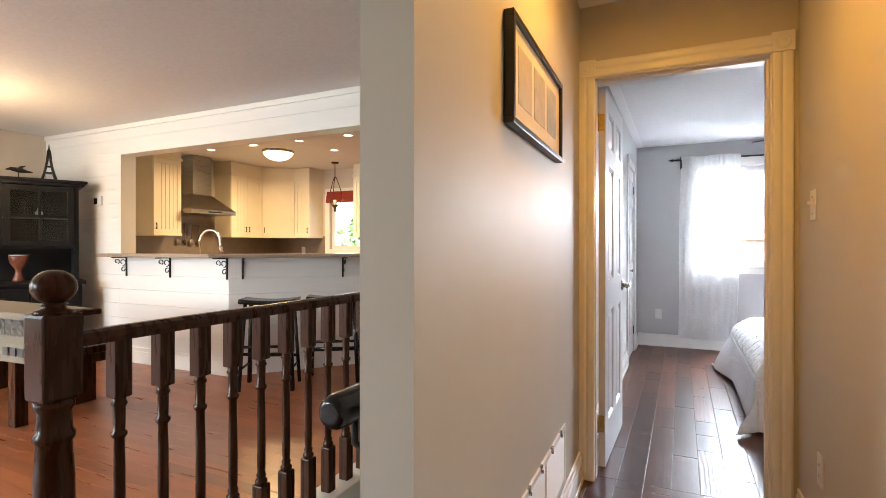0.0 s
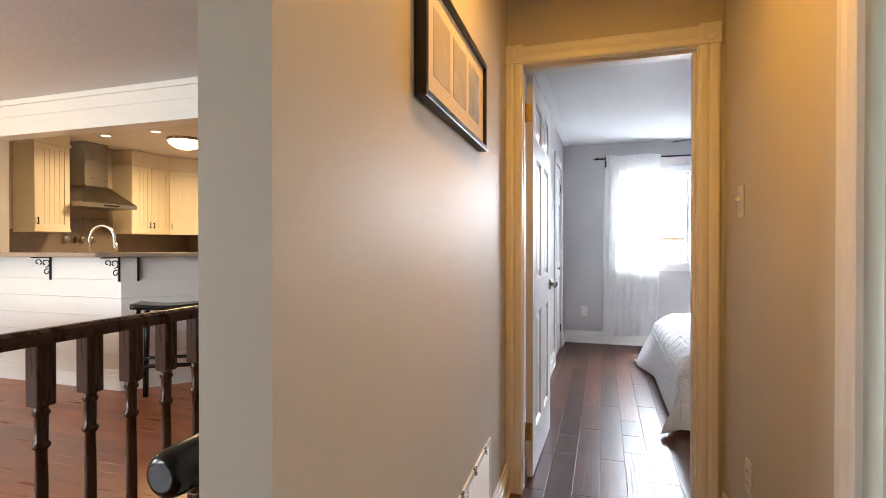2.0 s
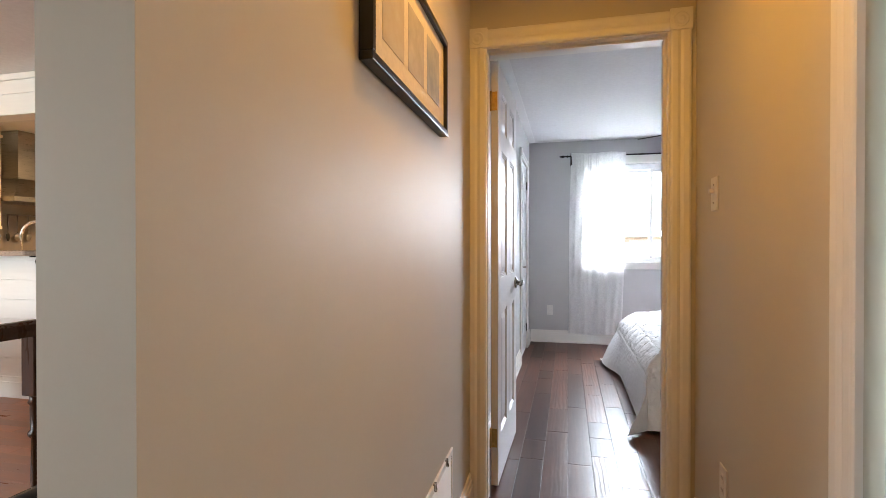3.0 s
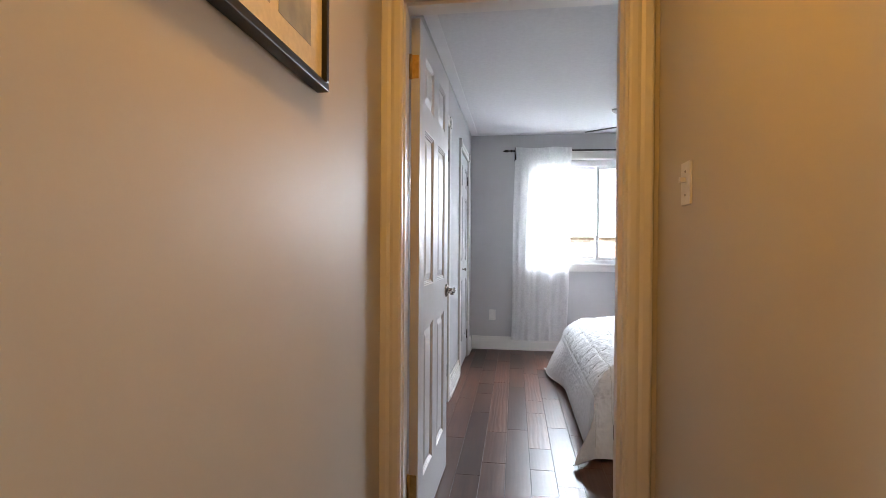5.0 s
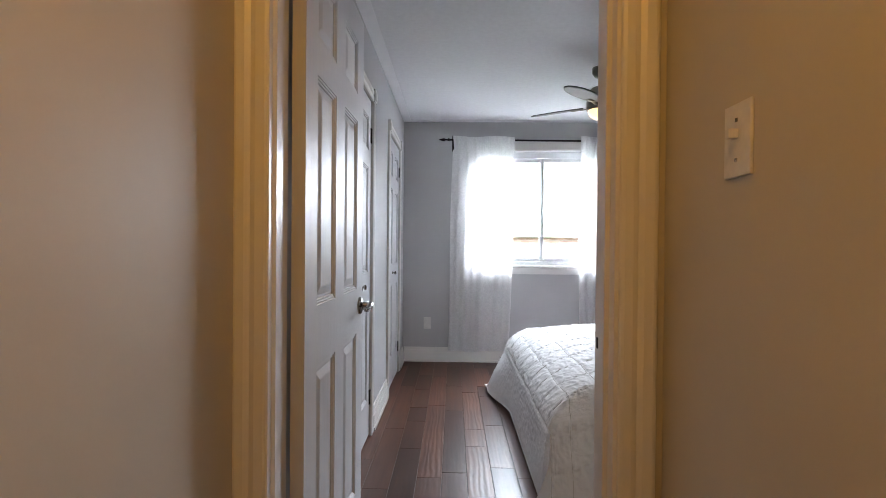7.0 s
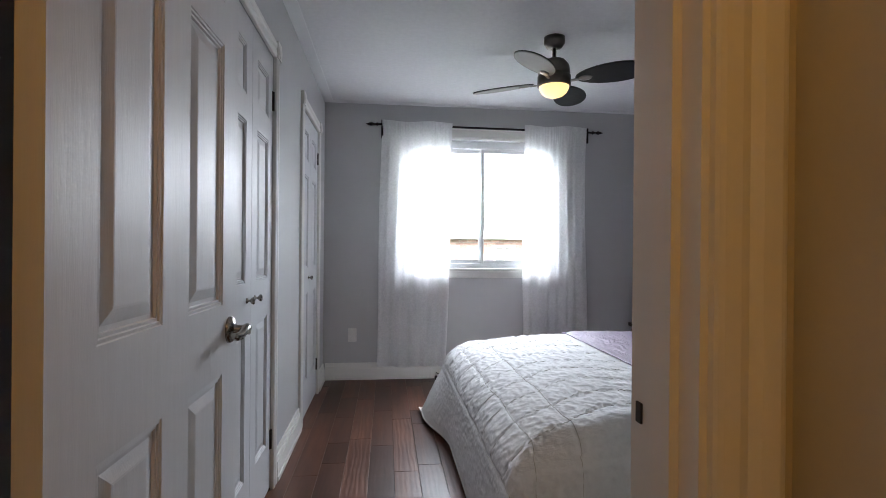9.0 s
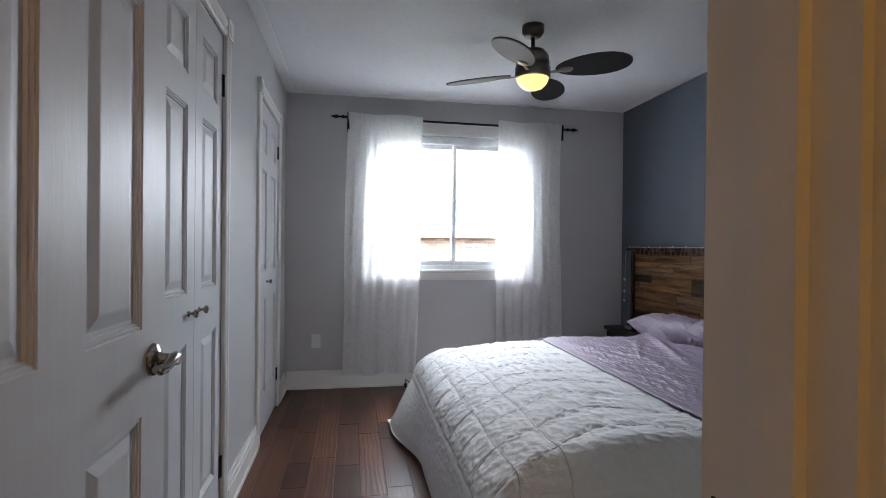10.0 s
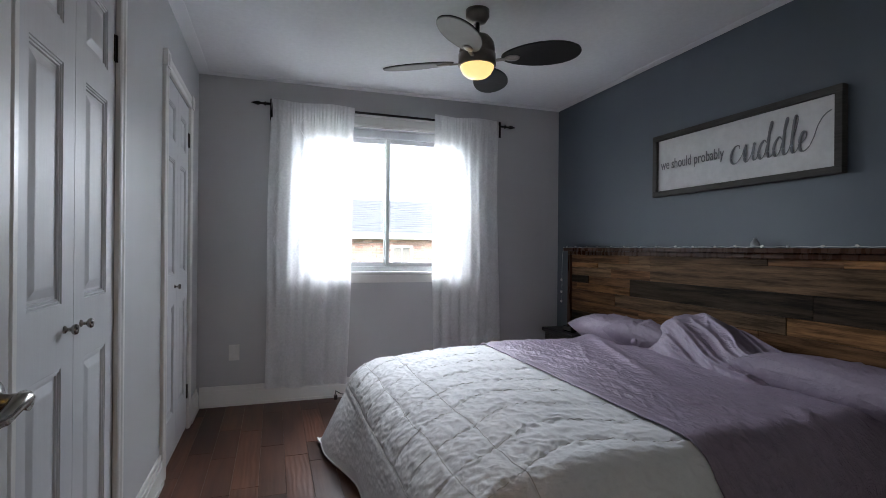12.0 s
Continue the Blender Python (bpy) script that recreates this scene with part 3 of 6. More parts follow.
for x0, x1 in ((WX0 - 0.085, WX0), (WX1, WX1 + 0.085)):
    box(bm, x0, BY1 - 0.018, 0.972, x1, BY1, WZ1, 0.003)
part("side_casing", bm, "trim", win)
part("head_casing", box(box(boxm(WX0 - 0.085, BY1 - 0.018, WZ1, WX1 + 0.085, BY1, WZ1 + 0.085, 0.003), WX0 - 0.1, BY1 - 0.035, WZ1 + 0.085, WX1 + 0.1, BY1, WZ1 + 0.105, 0.004), WX0 - 0.085, BY1 - 0.026, WZ1 + 0.01, WX1 + 0.085, BY1, WZ1 + 0.03, 0.003), "trim", win)

# ---- curtains and rod ----
rod = thing("curtain_rod", "black iron curtain rod with spear finials on brackets", "curtain rod", (1.4, 7.26, 2.2))
part("rod", tube(bmesh.new(), [(0.46, 7.26, 2.205), (1.4, 7.26, 2.2), (2.36, 7.26, 2.195)], 0.009, 10), "black_metal", rod)
for x, s, z in ((0.46, -1, 2.205), (2.36, 1, 2.195)):
    m = Matrix.Translation((x, 7.26, z)) @ Matrix.Rotation(radians(90 * s), 4, "Y")
    part("finial", lathe(bmesh.new(), [(0.009, 0), (0.017, 0.008), (0.008, 0.02), (0.007, 0.04), (0.014, 0.05), (0.016, 0.06), (0.010, 0.08), (0.002, 0.105)], 12, m), "black_metal", rod)
for x, z in ((0.495, 2.205), (2.315, 2.195)):
    part("bracket", box(box(boxm(x - 0.008, 7.25, z - 0.02, x + 0.008, 7.356, z - 0.005, 0.002), x - 0.011, 7.346, z - 0.1, x + 0.011, 7.356, z + 0.03, 0.002), x - 0.009, 7.245, z - 0.1, x + 0.009, 7.252, z + 0.035, 0.002), "black_metal", rod)


def curtain(x0, x1, seed, b0, b1):
    rnd = random.Random(seed)
    ob = thing("curtain", "white sheer curtain with embroidered wavy lines", "curtain", ((x0 + x1) / 2, 7.26, 0.13), "sheer curtains")
    ph = [rnd.uniform(0, 6.28) for _ in range(6)]

    def at(u, v):
        z = 0.125 + 0.006 * math.sin(9 * u + ph[0]) + v * (2.235 - 0.125)
        wide = 1 - v
        x = (x0 + (x1 - x0) * u) * (1 - wide) + (b0 + (b1 - b0) * u) * wide
        amp = 0.010 + 0.022 * wide
        g = (0.35 + 0.65 * v) * math.sin(u * 46 + ph[1] + 0.8 * math.sin(v * 3 + ph[2])) + (0.5 + 0.6 * wide) * math.sin(u * 19 + ph[3] + 1.1 * v) + 0.25 * v * math.sin(u * 91 + ph[4])
        g += 2.6 * math.exp(-((v - 0.985) / 0.035) ** 2) * math.sin(u * 150 + 2 * math.sin(u * 23))
        tight = 1 / (1 + math.exp((v - 0.93) * 60))
        y = 7.262 + amp * 0.5 * g * (0.12 + 0.88 * tight) - 0.019 * (1 - tight)
        return Vector((x + 0.006 * math.sin(v * 7 + ph[5] + u * 5), y, z))

    part("cloth", sheet(bmesh.new(), at, 240, 60), "sheer", ob)
    n = 4
    for i in range(n):
        u0 = (i + 0.5) / n
        bm = bmesh.new()
        pts = []
        for k in range(240):
            v = 0.02 + 0.93 * k / 239
            u = u0 + 0.045 * math.sin(v * 58 + i * 1.7)
            p = at(u, v)
            pts.append(p + Vector((0, -0.004, 0)))
        rows = [(bm.verts.new(p - Vector((0.0035, 0, 0))), bm.verts.new(p + Vector((0.0035, 0, 0)))) for p in pts]
        for a, b in zip(rows, rows[1:]):
            bm.faces.new((a[0], a[1], b[1], b[0]))
        part("embroidered_line", bm, "embroidery", ob)
    return ob


curtain(0.49, 1.10, 3, 0.46, 1.06)
curtain(1.735, 2.30, 8, 1.74, 2.33)

# ---- bed ----
BT, FX, NY, FY = 0.56, 0.93, 4.47, 6.33


def smooth01(t):
    t = max(0.0, min(1.0, t))
    return t * t * (3 - 2 * t)


def wr(x, y, k=1.0, s=0):
    return k * noise.noise(Vector((x, y, s)))


bed = thing("bed", "low double bed with a white mattress and dark base", "bed", (1.9, 5.4, 0))
part("base", boxm(1.06, NY + 0.08, 0.05, 2.82, FY - 0.08, 0.24, 0.01), "dark_wood", bed, "dark bed base")
part("mattress", boxm(1.02, NY + 0.04, 0.24, 2.84, FY - 0.04, BT - 0.05, 0.06), "linen", bed)
for x, y in ((1.12, NY + 0.14), (1.12, FY - 0.14), (2.74, NY + 0.14), (2.74, FY - 0.14)):
    part("leg", boxm(x - 0.04, y - 0.04, 0, x + 0.04, y + 0.04, 0.05), "dark_wood", bed)


def drape(x, s, x0, low):
    """Point of a cover at x along the bed, s across it: over the top and down both sides."""
    half = (FY - NY) / 2
    mid = (FY + NY) / 2
    a = abs(s)
    r = 0.15
    if a < half - r:
        y, z = a, BT
    else:
        t = a - (half - r)
        arc = r * math.pi / 2
        if t < arc:
            y, z = half - r + r * math.sin(t / r), BT - r + r * math.cos(t / r)
        else:
            d = t - arc
            y, z = half + (0.2 if s > 0 else 0.09) * d, BT - r - d
    return y * (1 if s > 0 else -1) + mid, max(low, z)


def cover(name, label, category, material, x0, x1, foot, nx, ns, lift, pattern, half_len):
    ob = bmesh.new()

    def at(u, v):
        s = (v * 2 - 1) * half_len
        x = x0 + (x1 - x0) * u
        y, z = drape(x, s, x0, 0.02)
        out_x, out_z, pat_x = x, z, x
        if foot:
            r = 0.2
            run = x1 - FX - r
            # w runs from the inner edge towards the foot
            w = (1 - u) * (run + 0.314 + 0.33)
            pat_x = x1 - w
            if w < run:
                out_x, drop = x1 - w, 0.0
            elif w < run + 0.314:
                k = (w - run) / r
                out_x, drop = FX + r - r * math.sin(k), r - r * math.cos(k)
            else:
                d = w - run - 0.314
                out_x, drop = FX - (0.06 + 0.36 * smooth01((s - 0.3) / 0.55)) * d, r + d
            side = BT - z
            both = (side ** 4 + drop ** 4) ** 0.25
            dip = 0.045 * smooth01((1.55 - out_x) / 0.6) * smooth01((0.4 - both) / 0.3)
            # the corners swing out to a point near the floor
            flare = smooth01((side - 0.2) / 0.25) * smooth01((drop - 0.2) / 0.25)
            out_x -= (0.015 if s > 0 else 0.10) * flare
            y += flare * (0.045 if s > 0 else -0.10)
            out_z = max(0.022, BT - both - dip)
        p = Vector((out_x, y, out_z))
        fade = smooth01((half_len - abs(s)) / 0.05 + 0.1)
        if foot:
            fade *= 0.12 + 0.88 * smooth01(u / 0.05)
        else:
            fade *= 0.25 + 0.75 * smooth01(u / 0.12)
        n = lift + pattern(pat_x, y, out_z, u, s) * fade
        nrm = Vector((0, 0, 1))
        if z < BT - 0.1:
            nrm = Vector((0, 1 if y > 5.4 else -1, 0.1))
        elif foot and out_z < BT - 0.1:
            nrm = Vector((-1, 0, 0.1))
        return p + nrm * n

    sheet(ob, at, nx, ns)
    top = solid(name, ob, material, label, category)
    part("hem", tube(bmesh.new(), [at(0, k / 160) for k in range(161)], 0.004, 6), material, top)
    if foot:
        # quilting thread along the stitched lines
        total = x1 - FX - 0.2 + 0.314 + 0.33
        for k in range(-6, 6):
            pts = []
            for i in range(121):
                px = x1 - total * (1 - i / 120)
                s = (k + 0.5) * QS
                for _ in range(12):
                    s = (k + 0.5) * QS - warp(px, s)
                if abs(s) < 0.88 and px > 0.86:
                    pts.append(at(i / 120, (s / half_len + 1) / 2) + Vector((0, -0.0006, 0.0008)))
            if len(pts) > 3:
                part("stitching", tube(bmesh.new(), pts, 0.0013, 4), "stitch", top)
        for cx in CROSS:
            u = 1 - (x1 - cx) / total
            part("stitching", tube(bmesh.new(), [at(u + 0.004 * math.sin(k * 0.13), k / 300) + Vector((-0.0006, 0, 0.0008)) for k in range(6, 295)], 0.0013, 4), "stitch", top)
    return top


QS, CROSS = 0.19, (1.185, 1.02, 0.86)


def warp(x, s):
    """How far a stitched line strays sideways: long uneven scallops."""
    return -0.15 * smooth01((x - 0.98) / 0.42) + 0.07 * smooth01((x - 1.42) / 0.34) + 0.022 * math.sin(x * 9 + 1.3 * math.sin(s * 3.1)) * smooth01((x - 1.02) / 0.2) + 0.03 * noise.noise(Vector((x * 2, s * 2, 1)))


def ridge(x, y, z):
    return (1 - abs(noise.noise(Vector((x, y, z))))) ** 3


def crease(x, y, z):
    """Narrow sharp folds with smooth cloth between them."""
    return max(0.0, 1 - 4.5 * abs(noise.noise(Vector((x, y, z))))) ** 1.3


def quilt(x, y, z, u, s):
    # narrow stitched lines with soft puffs between them, and fine puckers across
    sw = s + warp(x, s)
    d1 = abs((sw / QS) % 1.0 - 0.5) * QS
    d2 = min(abs(x - c) for c in CROSS)
    d1 = max(d1, 0.09 * smooth01((0.87 - x) / 0.03))
    groove = max(math.exp(-(d1 / 0.008) ** 2), 0.8 * math.exp(-(d2 / 0.008) ** 2))
    puff = 0.0065 * min(1.0, d1 / 0.09) ** 0.6 * min(1.0, d2 / 0.06) ** 0.5
    near = math.exp(-d1 / 0.03)
    pucker = 0.010 * (ridge(x * 24 + 2 * s, s * 7 + 3 * near, 2) - 0.45) * (0.2 + 0.8 * near) + 0.004 * ridge(x * 17 + s * 9, s * 15, 5) + 0.0012 * noise.noise(Vector((x * 40, s * 40, 8)))
    pucker += 0.0045 * crease(x * 20 + 3 * s, s * 6, 2) * (0.3 + 0.7 * near) + 0.002 * crease(x * 26 + 9 * s, s * 24, 6)
    pucker *= 0.4 + 0.6 * smooth01((x - 0.75) / 0.35)
    return puff - 0.0022 * groove + pucker + 0.008 * noise.noise(Vector((x * 2.2, s * 2.2, 9)))


def rumple(x, y, z, u, s):
    # long soft folds running down from the pillows, crinkled all over
    calm = 1 - 0.65 * smooth01((x - 2.0) / 0.35)
    f = 0.008 * ridge(x * 4 + s * 1.4, s * 0.9, 4) ** 2 + 0.004 * ridge(x * 11 + s * 3.5, s * 2.6, 7) ** 1.5
    f += calm * (0.0022 * ridge(x * 21 + s * 8, s * 6, 11) + 0.0036 * crease(x * 14 + s * 7, s * 2.4, 14) + 0.0034 * crease(x * 25 + s * 15, s * 4, 21) + 0.0026 * crease(x * 34 - s * 8, s * 8, 31) + 0.0018 * crease(x * 46 + s * 25, s * 9, 41))
    f += 0.005 * crease(x * 3.4 + s * 1.6, s * 1.1, 4)
    # a few long pulled folds
    for ax, as_, bx, bs, h, w in ((2.54, 0.95, 2.03, -0.50, 0.026, 0.034), (2.36, -0.62, 2.16, -1.0, 0.018, 0.030), (2.56, 0.55, 2.25, -0.55, 0.010, 0.030), (2.40, 0.80, 1.90, -0.10, 0.008, 0.022), (2.1, 0.2, 1.85, -0.6, 0.006, 0.016)):
        dx, ds = bx - ax, bs - as_
        ln = math.hypot(dx, ds)
        t = ((x - ax) * dx + (s - as_) * ds) / ln / ln
        d = abs((x - ax) * ds - (s - as_) * dx) / ln + 0.02 * noise.noise(Vector((x * 3, s * 3, h * 50)))
        f += 0.75 * h * math.exp(-(d / w) ** 2) * smooth01(t / 0.3) * smooth01((1 - t) / 0.5)
    return f + 0.02 * smooth01((x - 2.3) / 0.25)


cover("coverlet", "white quilted cotton coverlet hanging over the foot of the bed", "coverlet", "linen", FX, 1.80, True, 220, 380, 0.004, quilt, 1.40)
cover("purple_sheet", "crumpled mauve sheet spread over the upper bed", "bed sheet", "purple", 1.74, 2.54, False, 170, 340, 0.020, rumple, 1.405)


def pillow(label, place, size, turn, lean, seed, amp, sag=0.0, peak=0.0, folds=0.0):
    bm = bmesh.new()
    m = Matrix.Translation(place) @ Matrix.Rotation(radians(turn), 4, "Z") @ Matrix.Rotation(radians(lean), 4, "X")

    def at(side):
        def f(u, v):
            a, b = u * 2 - 1, v * 2 - 1
            edge = max(0.0, (1 - abs(a) ** 3.2)) ** 0.5 * max(0.0, (1 - abs(b) ** 3.2)) ** 0.5
            pinch = 1 - 0.06 * (1 - a * a) - 0.0
            x, y = a * size[0] / 2 * (1 - 0.07 * (1 - b * b) ** 2 * 0 + 0.04 * abs(b) ** 4), b * size[1] / 2 * pinch
            bend = 1.6 * noise.noise(Vector((a * 1.3 + seed, b * 1.3, 2.0)))
            w = amp * (0.45 * math.sin(5.5 * (0.55 * a + b) + 2.2 * bend + seed) + 0.3 * math.sin(9.5 * (0.8 * a + 0.6 * b) + 3.0 * bend) + 0.25 * math.sin(15 * (0.3 * a + b) + 4.0 * bend + 1.0))
            w += 0.3 * amp * (ridge(a * 2.4 + seed + b, b * 2.8 - 0.7 * a, seed) ** 2 - 0.4)
            w += 0.2 * amp * crease(a * 2.2 + b, b * 2.6 - a, seed + 2) + 0.004 * crease(a * 5 + b * 2, b * 4, seed + 8)
            # sharp satin folds fanning out from one end
            fan_x, fan_y = a - 0.55, b - 0.9
            turn_ = math.atan2(fan_y, fan_x) + 0.25 * noise.noise(Vector((a * 2.2, b * 2.2, seed)))
            w += folds * smooth01((math.hypot(fan_x, fan_y) - 0.25) / 0.5) * smooth01((0.75 - a) / 0.7) * ((1 - abs(math.sin(5.5 * turn_ + seed))) ** 1.4 - 0.35 + 0.45 * (1 - abs(math.sin(10.5 * turn_ + 3 * bend))) ** 2)
            z = side * (size[2] / 2 * edge + w * edge * edge * (1.5 - 0.5 * edge)) + (peak * edge * math.exp(-((a - 0.3) / 0.35) ** 2 - ((b - 0.2) / 0.6) ** 2) if side > 0 else 0) - sag * a * a
            return m @ Vector((x, y, z))
        return f

    for s in (-1, 1):
        sheet(bm, at(s), 84, 66)
    bmesh.ops.remove_doubles(bm, verts=bm.verts, dist=0.0015)
    return solid("pillow", bm, "purple", label, "pillow", group="mauve pillows")


pillow("mauve pillow lying flat against the headboard", (2.67, 6.08, 0.622), (0.70, 0.40, 0.20), 89, 7, 1, 0.012)
pillow("mauve pillow slumped on the pillow beside it", (2.60, 5.80, 0.640), (0.40, 0.30, 0.17), 106, 18, 6, 0.020, folds=0.016)


def crumpled_pillow():
    """Pillow slumped against the headboard, its slack cover pulled into slanting folds."""
    bm = bmesh.new()

    def at(u, v):
        y = 5.88 - 0.98 * u
        ends = (max(0.0, 1 - abs(2 * u - 1) ** 3.0)) ** 0.5
        crest = 0.645 + 0.165 * smooth01(u / 0.26) - 0.10 * smooth01((u - 0.40) / 0.52)
        top = 0.59 + (crest - 0.59) * (0.25 + 0.75 * ends)
        if v < 0.62:
            k = v / 0.62
            rise = math.sin(k * math.pi / 2) ** 0.85
            x, z = 2.52 - 0.11 * u + 0.05 * (1 - ends) + (0.20 + 0.09 * u) * k ** 1.4, 0.575 + (top - 0.575) * rise
        else:
            k = (v - 0.62) / 0.38
            x, z = 2.72 - 0.02 * u + 0.05 * (1 - ends) + 0.11 * k, top - (top - 0.58) * (1 - math.cos(k * math.pi / 2))
        p = 0.45 * u + 1.0 * min(v, 0.75)
        bend = noise.noise(Vector((u * 3.0, v * 2.4, 3.0)))
        slack = smooth01((u - 0.24) / 0.25) * smooth01((1.0 - u) / 0.12) * smooth01(v / 0.10) * smooth01((0.9 - v) / 0.2)
        d = slack * (0.042 * ((1 - abs(math.sin(12.5 * p + 2.6 * bend))) ** 1.5 - 0.3) + 0.016 * ((1 - abs(math.sin(27 * p + 4 * bend + 1))) ** 1.6 - 0.3))
        d += 0.006 * crease(u * 7 + v * 3, v * 5, 3) + 0.010 * noise.noise(Vector((u * 4, v * 3, 9)))
        return Vector((x - 0.8 * d, y, z + 0.6 * d))

    sheet(bm, at, 170, 110)
    rim = [e for e in bm.edges if e.is_boundary]
    bmesh.ops.holes_fill(bm, edges=rim, sides=0)
    return solid("pillow", bm, "purple", "crumpled mauve pillow slumped against the headboard", "pillow", group="mauve pillows")


crumpled_pillow()
pillow("mauve pillow lying flat beside the crumpled one", (2.66, 4.70, 0.615), (0.80, 0.40, 0.21), 91, 14, 15, 0.010)

# headboard of reclaimed boards
hb = thing("headboard", "wide headboard of reclaimed multicoloured boards with a dark frame", "headboard", (2.9, 5.5, 0))
HB0, HB1, HX = 3.95, 7.05, 2.875
woods = [mat("board_%s" % n, c, tuple(v * 0.26 for v in c), 0.62, scale=3.6, stretch=(3, 0.7, 11), fine=24, bump=0.7, rand=0.3, spec=0.06, detail=9.0) for n, c in
         (("brown", (0.215, 0.110, 0.053)), ("honey", (0.38, 0.19, 0.080)), ("dark", (0.046, 0.032, 0.022)), ("grey", (0.225, 0.138, 0.078)))]
for w in woods:
    ramp = next(n for n in w.node_tree.nodes if n.type == "VALTORGB").color_ramp
    ramp.elements[0].position, ramp.elements[1].position = 0.52, 0.86
part("backing", boxm(HX + 0.016, HB0 + 0.02, 0.05, BX1 - 0.022, HB1 - 0.02, 1.13), "dark_wood", hb)
# each board: bottom, top, far end, near end, wood
BOARDS = [(0.10, 0.24, 7.02, 5.2, 0), (0.10, 0.24, 5.2, 3.98, 3), (0.24, 0.40, 7.02, 6.0, 0), (0.24, 0.40, 6.0, 3.98, 3),
          (0.40, 0.53, 7.02, 5.6, 3), (0.40, 0.53, 5.6, 3.98, 0), (0.53, 0.665, 7.02, 6.55, 2), (0.53, 0.665, 6.55, 4.9, 0), (0.53, 0.665, 4.9, 3.98, 3),
          (0.665, 0.750, 7.02, 6.2, 0), (0.665, 0.750, 6.2, 5.3, 0), (0.665, 0.750, 5.3, 3.98, 0),
          (0.750, 0.838, 7.02, 6.45, 0), (0.750, 0.838, 6.45, 5.15, 3), (0.750, 0.838, 5.15, 3.98, 1),
          (0.838, 0.897, 7.02, 6.94, 0), (0.838, 0.897, 6.94, 6.29, 1), (0.897, 0.955, 7.02, 6.78, 2), (0.897, 0.955, 6.78, 6.29, 0),
          (0.838, 0.955, 6.29, 5.02, 2), (0.838, 0.955, 5.02, 3.98, 2),
          (0.955, 1.020, 7.02, 6.5, 3), (0.955, 1.020, 6.5, 6.09, 0), (0.955, 1.085, 6.09, 3.98, 3),
          (1.020, 1.060, 7.02, 6.66, 1), (1.020, 1.060, 6.66, 6.09, 3), (1.060, 1.125, 7.02, 6.3, 0), (1.060, 1.125, 6.3, 6.09, 3), (1.085, 1.125, 6.09, 5.25, 3), (1.085, 1.125, 5.25, 4.89, 0), (1.085, 1.125, 4.89, 3.98, 1)]
rnd = random.Random(20)
for z0, z1, a, b, w in BOARDS:
    part("board", boxm(HX + rnd.uniform(-0.003, 0.003), b + 0.001, z0 + 0.001, HX + 0.016, a - 0.001, z1 - 0.001, 0.0012), woods[w], hb)
part("top_rail", box(boxm(HX - 0.045, HB0 - 0.03, 1.15, BX1 - 0.004, HB1 + 0.03, 1.175, 0.004), HX - 0.02, HB0, 1.122, BX1 - 0.02, HB1, 1.15, 0.004), "dark_wood", hb)
for y in (HB0, HB1 - 0.04):
    part("side_post", boxm(HX - 0.02, y, 0, BX1 - 0.02, y + 0.04, 1.122, 0.004), "dark_wood", hb)

ns = thing("nightstand", "small black nightstand beside the bed", "nightstand", (2.7, 6.75, 0))
part("top", boxm(2.60, 6.58, 0.50, 2.86, 7.02, 0.53, 0.004), "frame_black", ns)
part("body", boxm(2.62, 6.60, 0.06, 2.86, 7.0, 0.50, 0.004), "frame_black", ns)
part("drawer", boxm(2.607, 6.62, 0.34, 2.62, 6.98, 0.48, 0.003), "frame_black", ns)
for x, y in ((2.65, 6.63), (2.65, 6.97), (2.83, 6.63), (2.83, 6.97)):
    part("leg", boxm(x - 0.02, y - 0.02, 0, x + 0.02, y + 0.02, 0.06), "frame_black", ns)

# ---- ceiling fan ----
FC = Vector((1.52, 5.81, HC))
fan = thing("ceiling_fan", "four-bladed ceiling fan with a lit frosted bowl, blades at rest", "ceiling fan", FC)
T = Matrix.Translation
part("canopy", lathe(bmesh.new(), [(0.062, 0.0), (0.062, -0.035), (0.045, -0.06), (0.02, -0.066)], 28, T(FC)), "gunmetal", fan)
part("downrod", lathe(bmesh.new(), [(0.012, -0.06), (0.012, -0.12), (0.02, -0.125), (0.03, -0.14)], 14, T(FC)), "gunmetal", fan)
part("motor", lathe(bmesh.new(), [(0.03, -0.125), (0.065, -0.14), (0.088, -0.17), (0.092, -0.20), (0.094, -0.215), (0.085, -0.218), (0.085, -0.228), (0.098, -0.232), (0.099, -0.288), (0.093, -0.293)], 36, T(FC)), "gunmetal", fan)
part("light_bowl", lathe(bmesh.new(), [(0.090, -0.286), (0.086, -0.306), (0.074, -0.328), (0.054, -0.345), (0.028, -0.355), (0.004, -0.358)], 32, T(FC)), "fan_glass", fan, "glowing frosted glass bowl")


def oval_slab(m, z0, z1, grow):
    """Oval fan blade between two heights."""
    bm = bmesh.new()
    n = 48
    rims = []
    for z in (z1, z0):
        rims.append([])
        for k in range(n):
            t = 2 * math.pi * k / n
            rims[-1].append(bm.verts.new(m @ Vector((0.328 + 0.198 * grow * math.cos(t), 0.096 * grow * math.sin(t) * (1 + 0.15 * math.cos(t)), z))))
    bm.faces.new(rims[0])
    bm.faces.new(list(reversed(rims[1])))
    for k in range(n):
        bm.faces.new((rims[0][k], rims[0][(k + 1) % n], rims[1][(k + 1) % n], rims[1][k]))
    return bm


